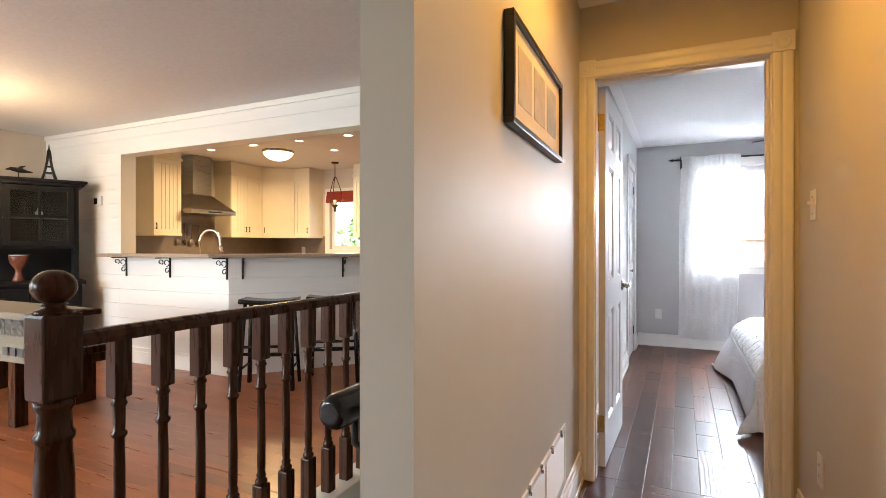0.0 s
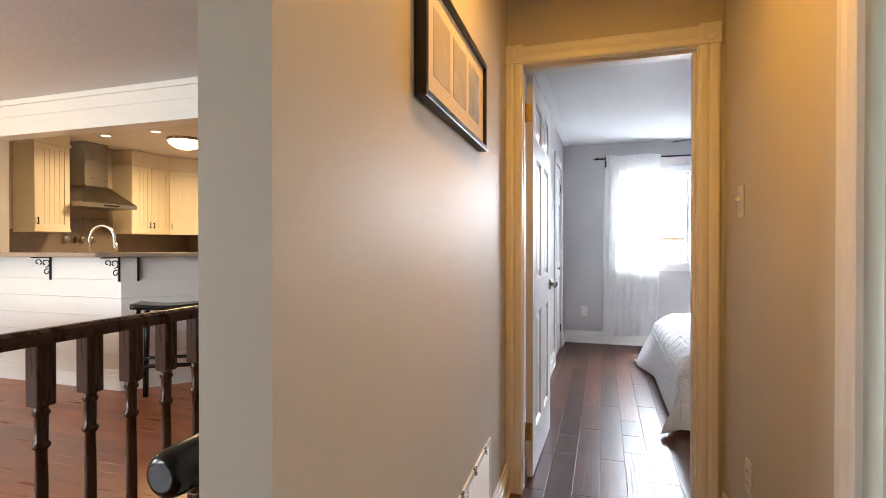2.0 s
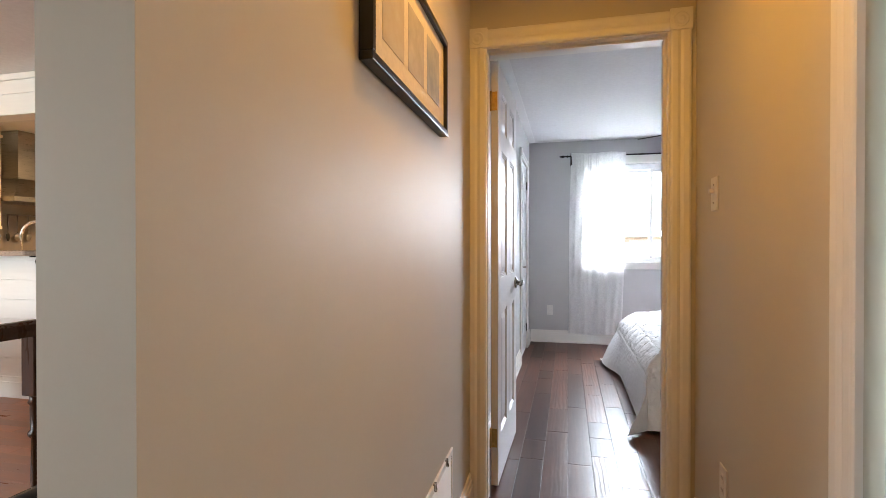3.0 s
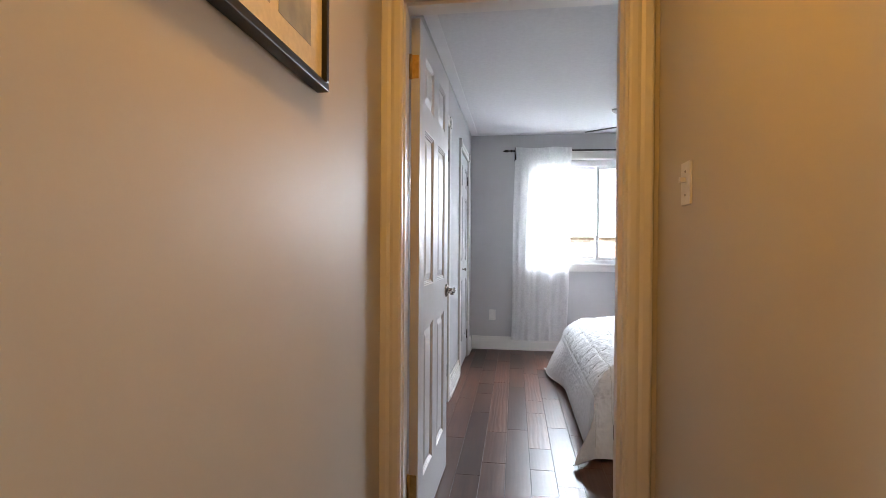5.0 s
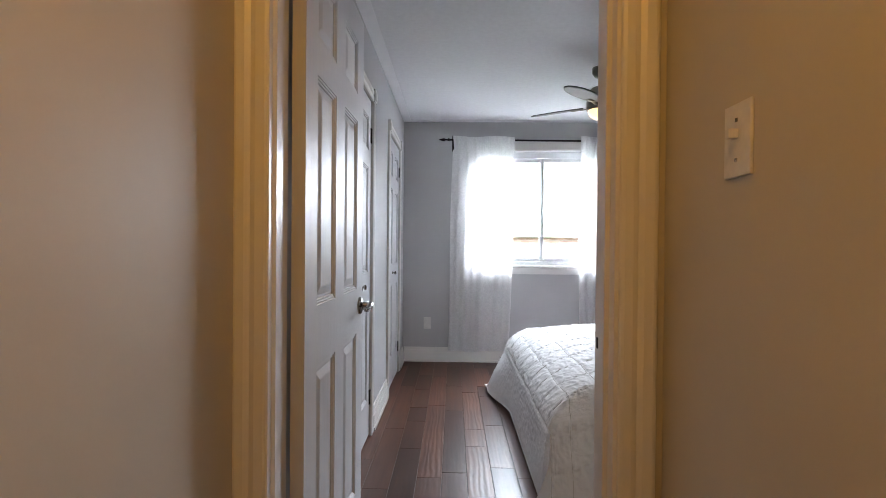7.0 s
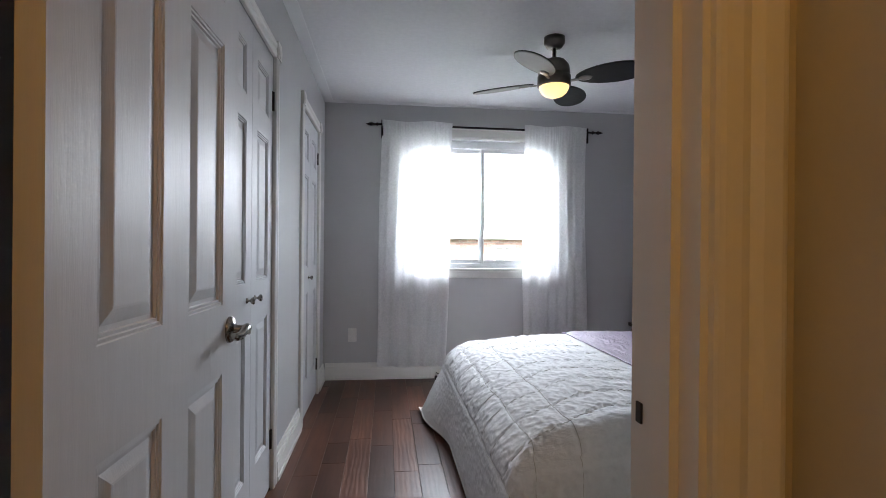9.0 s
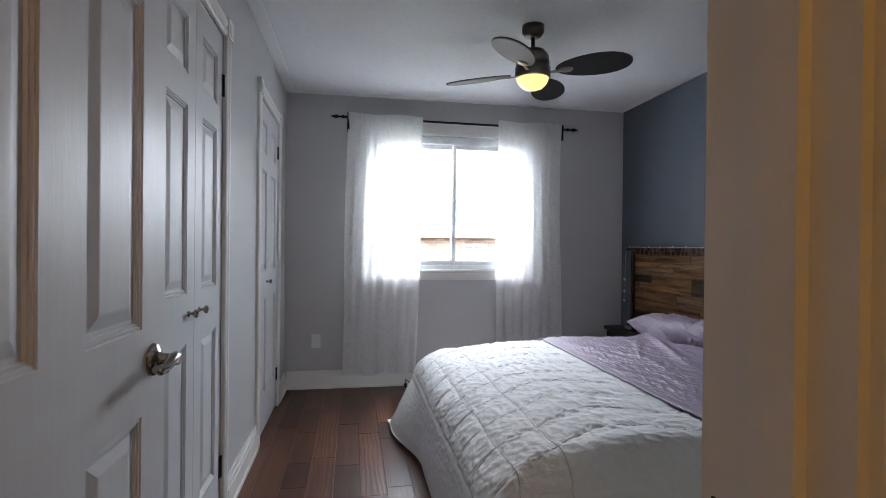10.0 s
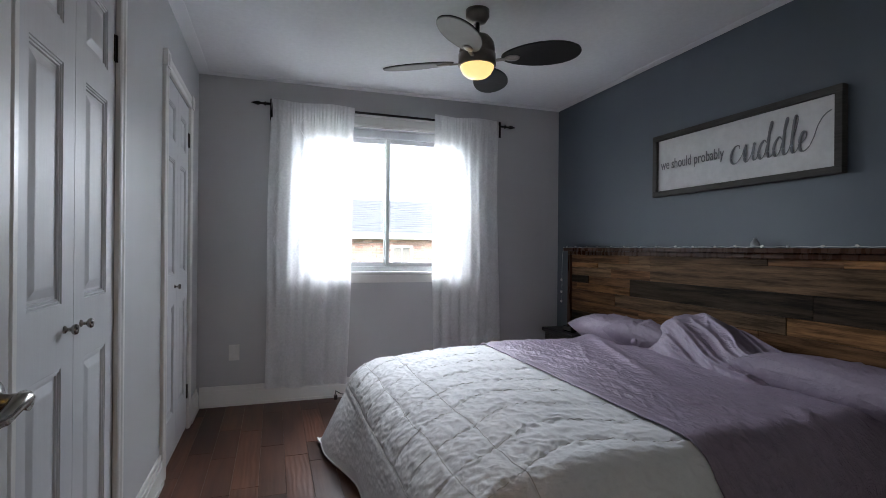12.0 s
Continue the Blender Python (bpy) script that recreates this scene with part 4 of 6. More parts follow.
A0 = math.atan2(-0.316, 0.949) - radians(17)
for i in range(4):
    a = A0 + i * math.pi / 2
    m = T(FC + Vector((0, 0, -0.262))) @ Matrix.Rotation(a, 4, "Z") @ Matrix.Rotation(radians(-13), 4, "X")
    # light on the left and near blades is painted in as a paler underside
    bl = part("blade", oval_slab(m, -0.003, 0.0015, 1.0), "blade_dark" if i in (0, 1) else "blade_pale", fan, "dark oval blade" if i in (0, 1) else "oval blade, the light on its underside put into a paler colour")
    part("upper_face", oval_slab(m, 0.0015, 0.006, 1.012), "blade_dark", bl, "dark upper face and rim")
    bm = bmesh.new()
    box(bm, 0.085, -0.010, -0.012, 0.15, 0.010, -0.004, 0.003, m)
    lathe(bm, [(0.03, -0.003), (0.028, -0.009), (0.012, -0.011)], 18, m @ T((0.185, 0, 0)) @ Matrix.Diagonal((1.3, 0.8, 1, 1)))
    part("blade_arm", bm, "steel", bl, "bright steel blade arm with an oval cap")

# ---- sign over the bed ----
SY0, SY1, SZ0, SZ1 = 4.92, 6.11, 1.51, 1.91
sign = thing("wall_sign", "long white framed sign with grey lettering on the blue wall", "sign", (2.93, 5.5, 1.51))
part("board", boxm(2.925, SY0 + 0.03, SZ0 + 0.03, BX1 - 0.003, SY1 - 0.03, SZ1 - 0.03), "sign_white", sign)
bm = bmesh.new()
for y0, y1, z0, z1 in ((SY0, SY1, SZ0, SZ0 + 0.035), (SY0, SY1, SZ1 - 0.035, SZ1), (SY0, SY0 + 0.035, SZ0 + 0.035, SZ1 - 0.035), (SY1 - 0.035, SY1, SZ0 + 0.035, SZ1 - 0.035)):
    box(bm, 2.905, y0, z0, BX1 - 0.002, y1, z1, 0.003)
part("frame", bm, "sign_frame", sign, "weathered dark grey wooden frame")


def lettering(parent, body, m, height, width, material, depth=0.0008, shear=0.0, weight=-0.014):
    """Raised letters, each a part of its own, scaled to the width given."""
    cu = bpy.data.curves.new("letter", "FONT")
    cu.body, cu.size, cu.extrude, cu.shear, cu.offset = body, height, depth, shear, weight * height
    tmp = new("letter", cu)
    me = bpy.data.meshes.new_from_object(tmp.evaluated_get(bpy.context.evaluated_depsgraph_get()))
    bpy.data.objects.remove(tmp)
    xs = [v.co.x for v in me.vertices]
    me.transform(m @ Matrix.Diagonal((width / (max(xs) - min(xs)), 1, 1, 1)) @ Matrix.Translation((-min(xs), 0, 0)))
    src = bmesh.new()
    src.from_mesh(me)
    bmesh.ops.remove_doubles(src, verts=src.verts, dist=1e-6)
    todo = set(src.faces)
    while todo:
        stack = [todo.pop()]
        island = list(stack)
        while stack:
            for e in stack.pop().edges:
                for f in e.link_faces:
                    if f in todo:
                        todo.discard(f)
                        stack.append(f)
                        island.append(f)
        bm = bmesh.new()
        seen = {}
        for f in island:
            for v in f.verts:
                if v not in seen:
                    seen[v] = bm.verts.new(v.co)
            bm.faces.new([seen[v] for v in f.verts])
        part("letter", bm, material, parent)
    src.free()


ON_EAST = lambda y, z: Matrix(((0, 0, -1, 2.9225), (-1, 0, 0, y), (0, 1, 0, z), (0, 0, 0, 1)))
lettering(sign, "we should probably", ON_EAST(6.05, 1.685), 0.088, 0.49, "sign_ink", weight=0.004)


def spline(pts, steps=10):
    """Smooth line through flat points."""
    out = []
    q = [pts[0]] + list(pts) + [pts[-1]]
    for a, b, c, d in zip(q, q[1:], q[2:], q[3:]):
        for k in range(steps):
            t = k / steps
            out.append(tuple(0.5 * (2 * b[i] + (c[i] - a[i]) * t + (2 * a[i] - 5 * b[i] + 4 * c[i] - d[i]) * t * t + (3 * b[i] - a[i] - 3 * c[i] + d[i]) * t ** 3) for i in (0, 1)))
    return out + [pts[-1]]


def brush_letter(name, strokes, shift):
    """Brush script: strokes that swell on the way down, in units of the small letters' height."""
    bm = bmesh.new()
    unit, y0, z0 = 0.0945, 5.525, 1.637
    for pts in strokes:
        line = spline([(x + shift, z) for x, z in pts])
        rad = []
        for k in range(len(line)):
            a, b = line[max(0, k - 1)], line[min(len(line) - 1, k + 1)]
            d = math.hypot(b[0] - a[0], b[1] - a[1]) or 1.0
            rad.append(unit * (0.032 + 0.056 * max(0.0, (a[1] - b[1]) / d) ** 1.2) * min(1.0, 0.35 + 0.25 * min(k, len(line) - 1 - k)))
        tube(bm, [(2.9215, y0 - unit * 1.02 * x, z0 + unit * 1.04 * z) for x, z in line], rad, 8)
    for v in bm.verts:
        v.co.x = 2.9215 + (v.co.x - 2.9215) * 0.12
    part(name, bm, "sign_ink", sign)


BOWL = [(0.50, 0.82), (0.36, 0.98), (0.13, 0.72), (0.03, 0.32), (0.16, 0.03), (0.38, 0.25), (0.58, 0.85)]
STEM = [(0.38, 0.25), (0.66, 1.15), (0.86, 1.74), (0.80, 1.84), (0.68, 1.40), (0.56, 0.55), (0.58, 0.10), (0.74, 0.07), (0.93, 0.36)]
brush_letter("letter", [[(0.72, 0.80), (0.66, 0.98), (0.42, 0.96), (0.17, 0.62), (0.14, 0.22), (0.34, 0.02), (0.60, 0.12), (0.88, 0.46)]], 0)
brush_letter("letter", [[(0.84, 0.40), (1.10, 0.96), (1.04, 0.55), (1.03, 0.14), (1.18, 0.03), (1.42, 0.34), (1.64, 0.97), (1.55, 0.50), (1.57, 0.10), (1.72, 0.07), (1.90, 0.34)]], 0)
for x in (1.86, 2.72):
    brush_letter("letter", [BOWL, STEM], x)
brush_letter("letter", [[(3.60, 0.30), (3.92, 1.05), (4.08, 1.68), (3.98, 1.86), (3.86, 1.45), (3.74, 0.55), (3.78, 0.10), (3.94, 0.07), (4.14, 0.36)]], 0)
brush_letter("letter", [[(4.12, 0.36), (4.46, 0.66), (4.48, 0.94), (4.32, 0.97), (4.15, 0.55), (4.20, 0.12), (4.42, 0.05), (4.70, 0.28)]], 0)
brush_letter("swash", [[(4.66, 0.24), (4.86, 0.62), (5.06, 1.14), (5.36, 1.56), (5.72, 1.74)]], 0)

# ---- hall things ----
pic = thing("framed_picture", "black box-framed print with three pale panels in a cream mount", "picture", (0.07, 2.36, 1.5))
PY0, PY1, PZ0, PZ1 = 2.015, 2.725, 1.516, 1.822
bm = bmesh.new()
for y0, y1, z0, z1 in ((PY0, PY1, PZ0, PZ0 + 0.018), (PY0, PY1, PZ1 - 0.018, PZ1), (PY0, PY0 + 0.018, PZ0 + 0.018, PZ1 - 0.018), (PY1 - 0.018, PY1, PZ0 + 0.018, PZ1 - 0.018)):
    box(bm, HX0 + 0.001, y0, z0, HX0 + 0.03, y1, z1, 0.002)
part("frame", bm, "frame_black", pic)
part("mount", boxm(HX0 + 0.012, PY0 + 0.018, PZ0 + 0.018, HX0 + 0.018, PY1 - 0.018, PZ1 - 0.018), "mat_card", pic)
prints = [mat("print_%d" % i, a, b, 0.7, scale=9, fine=30) for i, (a, b) in enumerate((((0.42, 0.36, 0.28), (0.5, 0.49, 0.46)), ((0.30, 0.28, 0.25), (0.5, 0.48, 0.45)), ((0.22, 0.26, 0.32), (0.45, 0.46, 0.46))))]
for i in range(3):
    y = 2.105 + i * 0.19
    part("print", boxm(HX0 + 0.018, y, 1.59, HX0 + 0.0188, y + 0.155, 1.755), prints[i], pic)


def plate(name, label, axis, c, sign_, u, z, w, h, kind):
    ob = thing(name, label, name.replace("_", " "), (c, u, z) if axis == "x" else (u, c, z))

    def b(bm, u0, u1, z0, z1, d0, d1, bev=0.001):
        lo, hi = sorted((c + sign_ * d0, c + sign_ * d1))
        return box(bm, *((lo, u0, z0, hi, u1, z1) if axis == "x" else (u0, lo, z0, u1, hi, z1)), bevel=bev)

    part("cover_plate", b(bmesh.new(), u - w / 2, u + w / 2, z - h / 2, z + h / 2, 0, 0.006, 0.002), "white_plastic", ob)
    if kind == "switch":
        part("toggle", b(bmesh.new(), u - 0.006, u + 0.006, z + 0.002, z + 0.017, 0.006, 0.022), "white_plastic", ob)
        for dz in (-0.032, 0.032):
            part("screw", b(bmesh.new(), u - 0.003, u + 0.003, z + dz - 0.003, z + dz + 0.003, 0.006, 0.0075, 0), "nickel", ob)
    else:
        for dz in (-0.02, 0.02):
            if kind == "rocker":
                part("insert", b(bmesh.new(), u - 0.016, u + 0.016, z + dz - 0.019, z + dz + 0.019, 0.006, 0.0075), "white_plastic", ob)
                continue
            sock = part("socket", b(bmesh.new(), u - 0.016, u + 0.016, z + dz - 0.014, z + dz + 0.014, 0.006, 0.008), "white_plastic", ob)
            # slots are thin raised black blocks, the shade of the holes put into their colour
            for du in (-0.006, 0.006):
                part("slot", b(bmesh.new(), u + du - 0.0015, u + du + 0.0015, z + dz - 0.004, z + dz + 0.006, 0.008, 0.0086, 0), "ink_and_shade", sock)
    return ob


plate("light_switch", "white toggle light switch on the hall wall", "x", HX1, -1, 3.082, 1.344, 0.075, 0.118, "switch")
plate("wall_outlet", "white electrical outlet low on the hall wall", "x", HX1, -1, 2.965, 0.37, 0.073, 0.116, "socket")
plate("wall_outlet", "white electrical outlet on the grey bedroom wall", "y", BY1, -1, 0.25, 0.386, 0.073, 0.116, "rocker")

vent = thing("return_air_grille", "white louvred metal return air grille low on the wall", "air vent", (HX0, 2.6, 0.3))
VY0, VY1, VZ0, VZ1 = 2.14, 2.92, 0.175, 0.425
bm = bmesh.new()
for y0, y1, z0, z1 in ((VY0, VY1, VZ0, VZ0 + 0.022), (VY0, VY1, VZ1 - 0.022, VZ1), (VY0, VY0 + 0.022, VZ0 + 0.022, VZ1 - 0.022), (VY1 - 0.022, VY1, VZ0 + 0.022, VZ1 - 0.022), (2.52, 2.535, VZ0 + 0.022, VZ1 - 0.022)):
    box(bm, HX0 + 0.0005, y0, z0, HX0 + 0.009, y1, z1, 0.002)
part("frame", bm, "vent_enamel", vent)
# a black sheet on the wall paints the shade between the louvres
part("backing", boxm(HX0 + 0.0005, VY0 + 0.02, VZ0 + 0.02, HX0 + 0.002, VY1 - 0.02, VZ1 - 0.02), "ink_and_shade", vent, "black sheet standing for the shaded gap behind the louvres")
sl = mesh_of("slat", boxm(-0.0045, 0, -0.0006, 0.0045, VY1 - VY0 - 0.044, 0.0006, m=Matrix.Rotation(radians(50), 4, "Y")), "vent_enamel")
for y in (2.27, 2.44, 2.62, 2.80):
    part("clip", box(boxm(HX0 + 0.004, y - 0.010, VZ1 - 0.016, HX0 + 0.014, y + 0.010, VZ1 + 0.006, 0.003), HX0 + 0.008, y - 0.004, VZ1 - 0.022, HX0 + 0.017, y + 0.004, VZ1 - 0.010, 0.002), "nickel", vent, "small bright metal clip")
for k in range(17):
    s = new("slat", sl)
    s.parent = vent
    s.matrix_parent_inverse = vent.matrix_basis.inverted()
    s.matrix_basis = T((HX0 + 0.0045, VY0 + 0.022, VZ0 + 0.03 + k * 0.0122))
hl = thing("hall_ceiling_lamp", "flush opal glass hall ceiling lamp, lit", "ceiling lamp", (0.43, 2.33, HC))
part("base", lathe(bmesh.new(), [(0.15, 0), (0.15, -0.02), (0.14, -0.025)], 28, T((0.43, 2.33, HC))), "nickel", hl)

# the west hall wall and what hangs on it run slightly askew
ASKEW = T((HX0 - 0.004, 2.42, 0)) @ Matrix.Rotation(radians(1.65), 4, "Z") @ T((-HX0, -2.42, 0))
for ob in (bpy.data.objects["wall_hall_west"], bpy.data.objects["baseboard_hall_west"], pic, vent):
    ob.matrix_basis = ASKEW @ ob.matrix_basis

# string lights along the headboard
fairy = thing("string_lights", "thin white string lights draped along the headboard top", "string lights", (2.86, 5.5, 1.176))
bm = bmesh.new()
pts = [(2.85 + 0.012 * math.sin(k * 1.9), 7.06 - k * 0.05, 1.178 + 0.002 * math.sin(k * 2.7) + 0.003) for k in range(62)]
pts = [(2.83, 7.095, 0.72), (2.835, 7.10, 0.86), (2.83, 7.095, 1.0), (2.835, 7.095, 1.12), (2.84, 7.085, 1.182)] + pts
part("wire", tube(bm, pts, 0.0015, 5), "white_plastic", fairy)
for k in range(1, 60, 3):
    x, y, z = pts[k + 4]
    part("bulb", lathe(bmesh.new(), [(0.002, -0.004), (0.006, 0.002), (0.006, 0.010), (0.001, 0.016)], 8, T((x, y, z)) @ Matrix.Rotation(radians(70 * (1 if k % 2 else -1)), 4, "X")), "white_plastic", fairy)
for z in (0.72, 0.80, 0.9):
    part("bulb", lathe(bmesh.new(), [(0.002, -0.006), (0.009, 0.002), (0.009, 0.012), (0.001, 0.02)], 8, T((2.828, 7.097, z))), "white_plastic", fairy)
orn = solid("glass_ornament", lathe(bmesh.new(), [(0.016, 0.0), (0.021, 0.008), (0.022, 0.022), (0.016, 0.036), (0.008, 0.044), (0.009, 0.052)], 18, T((2.885, 5.33, 1.175))), "pale_glass", "small pale glass jar on the headboard top", "ornament")
clock = thing("alarm_clock", "small black alarm clock on the nightstand", "clock", (2.6, 6.7, 0.55))
part("case", boxm(2.66, 6.68, 0.53, 2.71, 6.80, 0.575, 0.008), "black_gloss", clock)
part("display", boxm(2.658, 6.69, 0.54, 2.66, 6.79, 0.57), "ink_and_shade", clock)
stop = thing("baseboard_cable", "short black cable end at the baseboard under the window", "cable", (0.98, 7.3, 0))
part("plug", boxm(0.965, 7.27, 0.0, 0.99, 7.30, 0.035, 0.004), "frame_black", stop)
part("cord", tube(bmesh.new(), [(0.978, 7.29, 0.03), (0.98, 7.31, 0.06), (1.02, 7.318, 0.03), (1.2, 7.315, 0.006), (1.6, 7.31, 0.006)], 0.004, 6), "frame_black", stop)

# ---- living room side: shiplap wall, bar, railing ----
SW = 4.10
shiplap_wall = solid("wall_shiplap", box(box(boxm(-6.2, SW + 0.02, 0, -4.85, SW + 0.15, LC), -4.85, SW + 0.02, 2.17, -0.13, SW + 0.15, LC), -4.85, SW + 0.02, 0, -3.28, SW + 0.15, 1.085), "shiplap", "white shiplap wall with a wide opening to the kitchen", "wall", "structure")


def shiplap(parent, x0, x1, z0, z1, m=None, pitch=0.15):
    z = z0
    while z < z1 - 0.01:
        t = min(z + pitch, z1)
        b = part("shiplap_board", boxm(x0, 0, z + 0.0008, x1, 0.02, t - 0.0008, 0.0008, m=m or T((0, SW, 0))), "shiplap", parent)
        z = t


shiplap(shiplap_wall, -6.2, -4.85, 0.0, 2.17)
shiplap(shiplap_wall, -6.2, -0.13, 2.17, LC)
shiplap(shiplap_wall, -4.85, -3.27, 0.0, 1.085)
part("reveal", box(boxm(-4.853, SW + 0.0, 1.1, -4.83, SW + 0.16, 2.17), -4.83, SW + 0.0, 2.16, -0.13, SW + 0.16, 2.172), "trim", shiplap_wall)
solid("trim_shiplap_crown", boxm(-6.2, SW - 0.02, LC - 0.05, -0.13, SW - 0.0005, LC - 0.001, 0.004), "trim", "white crown strip under the ceiling", "trim", "structure")
ANG = math.atan2(0.77, 0.64)
AM = T((-3.27, SW, 0)) @ Matrix.Rotation(ANG, 4, "Z")
bar2 = solid("wall_bar_angled", boxm(0, 0.02, 0, 2.4, 0.15, 1.085, m=AM), "shiplap", "angled white shiplap face under the bar", "wall", "structure")
shiplap(bar2, 0.0, 2.4, 0.0, 1.085, AM)
for nm, m, ln in (("baseboard_bar", T((-6.2, SW, 0)), 2.93), ("baseboard_bar_angled", AM, 2.4)):
    solid(nm, box(boxm(0 if ln > 2.5 else -0.012, -0.018, 0, ln, -0.0005, 0.12, m=m), 0, -0.011, 0.12, ln, -0.0005, 0.16, m=m), "trim", "tall white baseboard under the bar", "baseboard", "structure")
wall("wall_kitchen_west", "x", -5.75, -5.55, SW + 0.15, 7.14, 0, 2.4, "beige_paint", "warm beige kitchen wall")
wall("wall_kitchen_north", "y", 7.14, 7.3, -5.75, -0.12, 0, 2.4, "beige_paint", "warm beige kitchen wall with a window", [(-4.47, -3.87, 1.16, 2.02)])
solid("wall_stair_back", boxm(-0.125, 3.506, -1.3, -0.121, 7.14, 2.4), BASE, "plain wall behind the closets", "wall", "structure")

top = thing("bar_counter", "long speckled brown stone bar top with an angled end", "counter top", (-4, 4, 1.09))
bm = bmesh.new()
outer = [(-4.98, SW - 0.17), (-3.33, SW - 0.17), (-3.33 + 0.64 * 2.4 + 0.1, SW - 0.17 + 0.77 * 2.4), (-3.27 + 0.64 * 2.4 - 0.2, SW + 0.15 + 0.77 * 2.4), (-3.37, SW + 0.2), (-4.98, SW + 0.2)]
lo = [bm.verts.new((x, y, 1.087)) for x, y in outer]
hi = [bm.verts.new((x, y, 1.122)) for x, y in outer]
bm.faces.new(hi)
bm.faces.new(list(reversed(lo)))
for i in range(6):
    bm.faces.new((lo[i], lo[(i + 1) % 6], hi[(i + 1) % 6], hi[i]))
bmesh.ops.bevel(bm, geom=list(bm.edges), offset=0.006, segments=2, affect="EDGES")
part("slab", bm, "counter", top)


def bracket(m):
    ob = thing("shelf_bracket", "black wrought iron scroll bracket under the bar top", "bracket", group="bar brackets")
    part("leg", box(boxm(-0.009, -0.012, -0.2, 0.009, 0, 0, 0.002), -0.009, -0.16, -0.010, 0.009, 0, 0, 0.002), "black_metal", ob)
    for c, r, a0, a1 in (((-0.045, -0.055), 0.036, -90, 250), ((-0.105, -0.045), 0.028, -60, 270), ((-0.035, -0.13), 0.026, 60, 380)):
        n = 22
        pts = []
        for k in range(n + 1):
            a = radians(a0 + (a1 - a0) * k / n)
            rr = r * (1 - 0.55 * k / n)
            pts.append((0, c[0] + rr * math.cos(a), c[1] + rr * math.sin(a)))
        part("scroll", tube(bmesh.new(), pts, 0.0045, 6), "black_metal", ob)
    ob.matrix_basis = m
    return ob


b0 = bracket(T((-4.73, SW, 1.087)))
for x in (-4.06, -3.285):
    copy_thing(b0, T((x, SW, 1.087)))
for s in (0.12, 1.06):
    copy_thing(b0, AM @ T((s, 0, 1.087)))

thermo = thing("thermostat", "small white thermostat with a dark display on the shiplap", "thermostat", (-5.19, SW, 1.69))
part("case", boxm(-5.25, SW - 0.025, 1.635, -5.13, SW, 1.735, 0.004), "white_plastic", thermo)
part("display", boxm(-5.245, SW - 0.0275, 1.65, -5.19, SW - 0.025, 1.715), "black_gloss", thermo)

# railing along the stair opening
RX, NYW = -1.04, 1.51
rail = thing("stair_railing", "dark stained wooden stair railing with turned balusters and a ball-topped newel", "railing", (RX, 2.3, 0))
newel = bmesh.new()
box(newel, -0.05, -0.05, 0.77, 0.05, 0.05, 1.005, 0.010)
box(newel, -0.05, -0.05, 0.0, 0.05, 0.05, 0.22, 0.010)
lathe(newel, [(0.036, 0.215), (0.047, 0.23), (0.049, 0.25), (0.038, 0.265), (0.034, 0.28), (0.048, 0.42), (0.047, 0.56), (0.042, 0.655), (0.049, 0.665), (0.049, 0.678), (0.042, 0.688), (0.041, 0.74), (0.048, 0.752), (0.048, 0.772)], 24)
lathe(newel, [(0.047, 1.004), (0.044, 1.012), (0.03, 1.016), (0.026, 1.024), (0.033, 1.028), (0.024, 1.034)], 24)
ball = [(0.053 * math.sin(math.pi * k / 14) + 0.0005, 1.075 - 0.047 * math.cos(math.pi * k / 14)) for k in range(1, 14)]
lathe(newel, ball, 28)
for v in newel.verts:
    v.co += Vector((RX, NYW, 0))
part("newel", newel, "dark_wood", rail, "square newel post with a ball finial")
bm = bmesh.new()
prof = [(-0.03, 0.0), (-0.033, 0.018), (-0.026, 0.034), (-0.012, 0.042), (0.012, 0.042), (0.026, 0.034), (0.033, 0.018), (0.03, 0.0)]
ends = [[bm.verts.new((RX + x, y, 0.905 + z)) for x, z in prof] for y in (NYW + 0.055, 3.95)]
for i in range(8):
    bm.faces.new((ends[0][i], ends[0][(i + 1) % 8], ends[1][(i + 1) % 8], ends[1][i]))
bm.faces.new(ends[0])
bm.faces.new(ends[1])
part("handrail", bm, "dark_wood", rail)
bal = bmesh.new()
box(bal, -0.026, -0.026, 0.73, 0.026, 0.026, 0.91, 0.005)
box(bal, -0.026, -0.026, 0.0, 0.026, 0.026, 0.225, 0.005)
lathe(bal, [(0.018, 0.22), (0.024, 0.232), (0.024, 0.242), (0.016, 0.25), (0.02, 0.262), (0.0145, 0.275), (0.0165, 0.29), (0.017, 0.38), (0.016, 0.52), (0.0145, 0.605), (0.022, 0.613), (0.023, 0.622), (0.016, 0.63), (0.0175, 0.69), (0.017, 0.70), (0.023, 0.71), (0.018, 0.72), (0.018, 0.735)], 14)
bal_me = mesh_of("baluster", bal, "dark_wood")
for k in range(16):
    o = new("baluster", bal_me)
    o.parent = rail
    o.matrix_parent_inverse = rail.matrix_basis.inverted()
    o.location = (RX, 1.686 + k * 0.1435, 0)
solid("trim_stair_edge", box(boxm(RX - 0.07, 1.45, -0.001, RX + 0.075, 4.0, 0.012, 0.004), RX + 0.05, 1.46, -0.3, RX + 0.068, 4.0, -0.001), "trim", "white painted stair opening edge", "trim", "structure")
solid("wall_stair_lower", box(box(boxm(RX - 0.02, 1.45, -1.29, RX + 0.05, 4.1, -0.041), RX + 0.05, 4.02, -1.29, -0.05, 4.09, 2.3), RX + 0.05, 1.45, -1.29, -0.05, 1.52, -0.041), "plaster_dark", "plain walls of the stair opening", "wall", "structure")
solid("wall_stair_east", boxm(-0.05, 1.486, -1.29, 0.0, 4.1, -0.012), "plaster_dark", "plain wall below the hall floor", "wall", "structure")

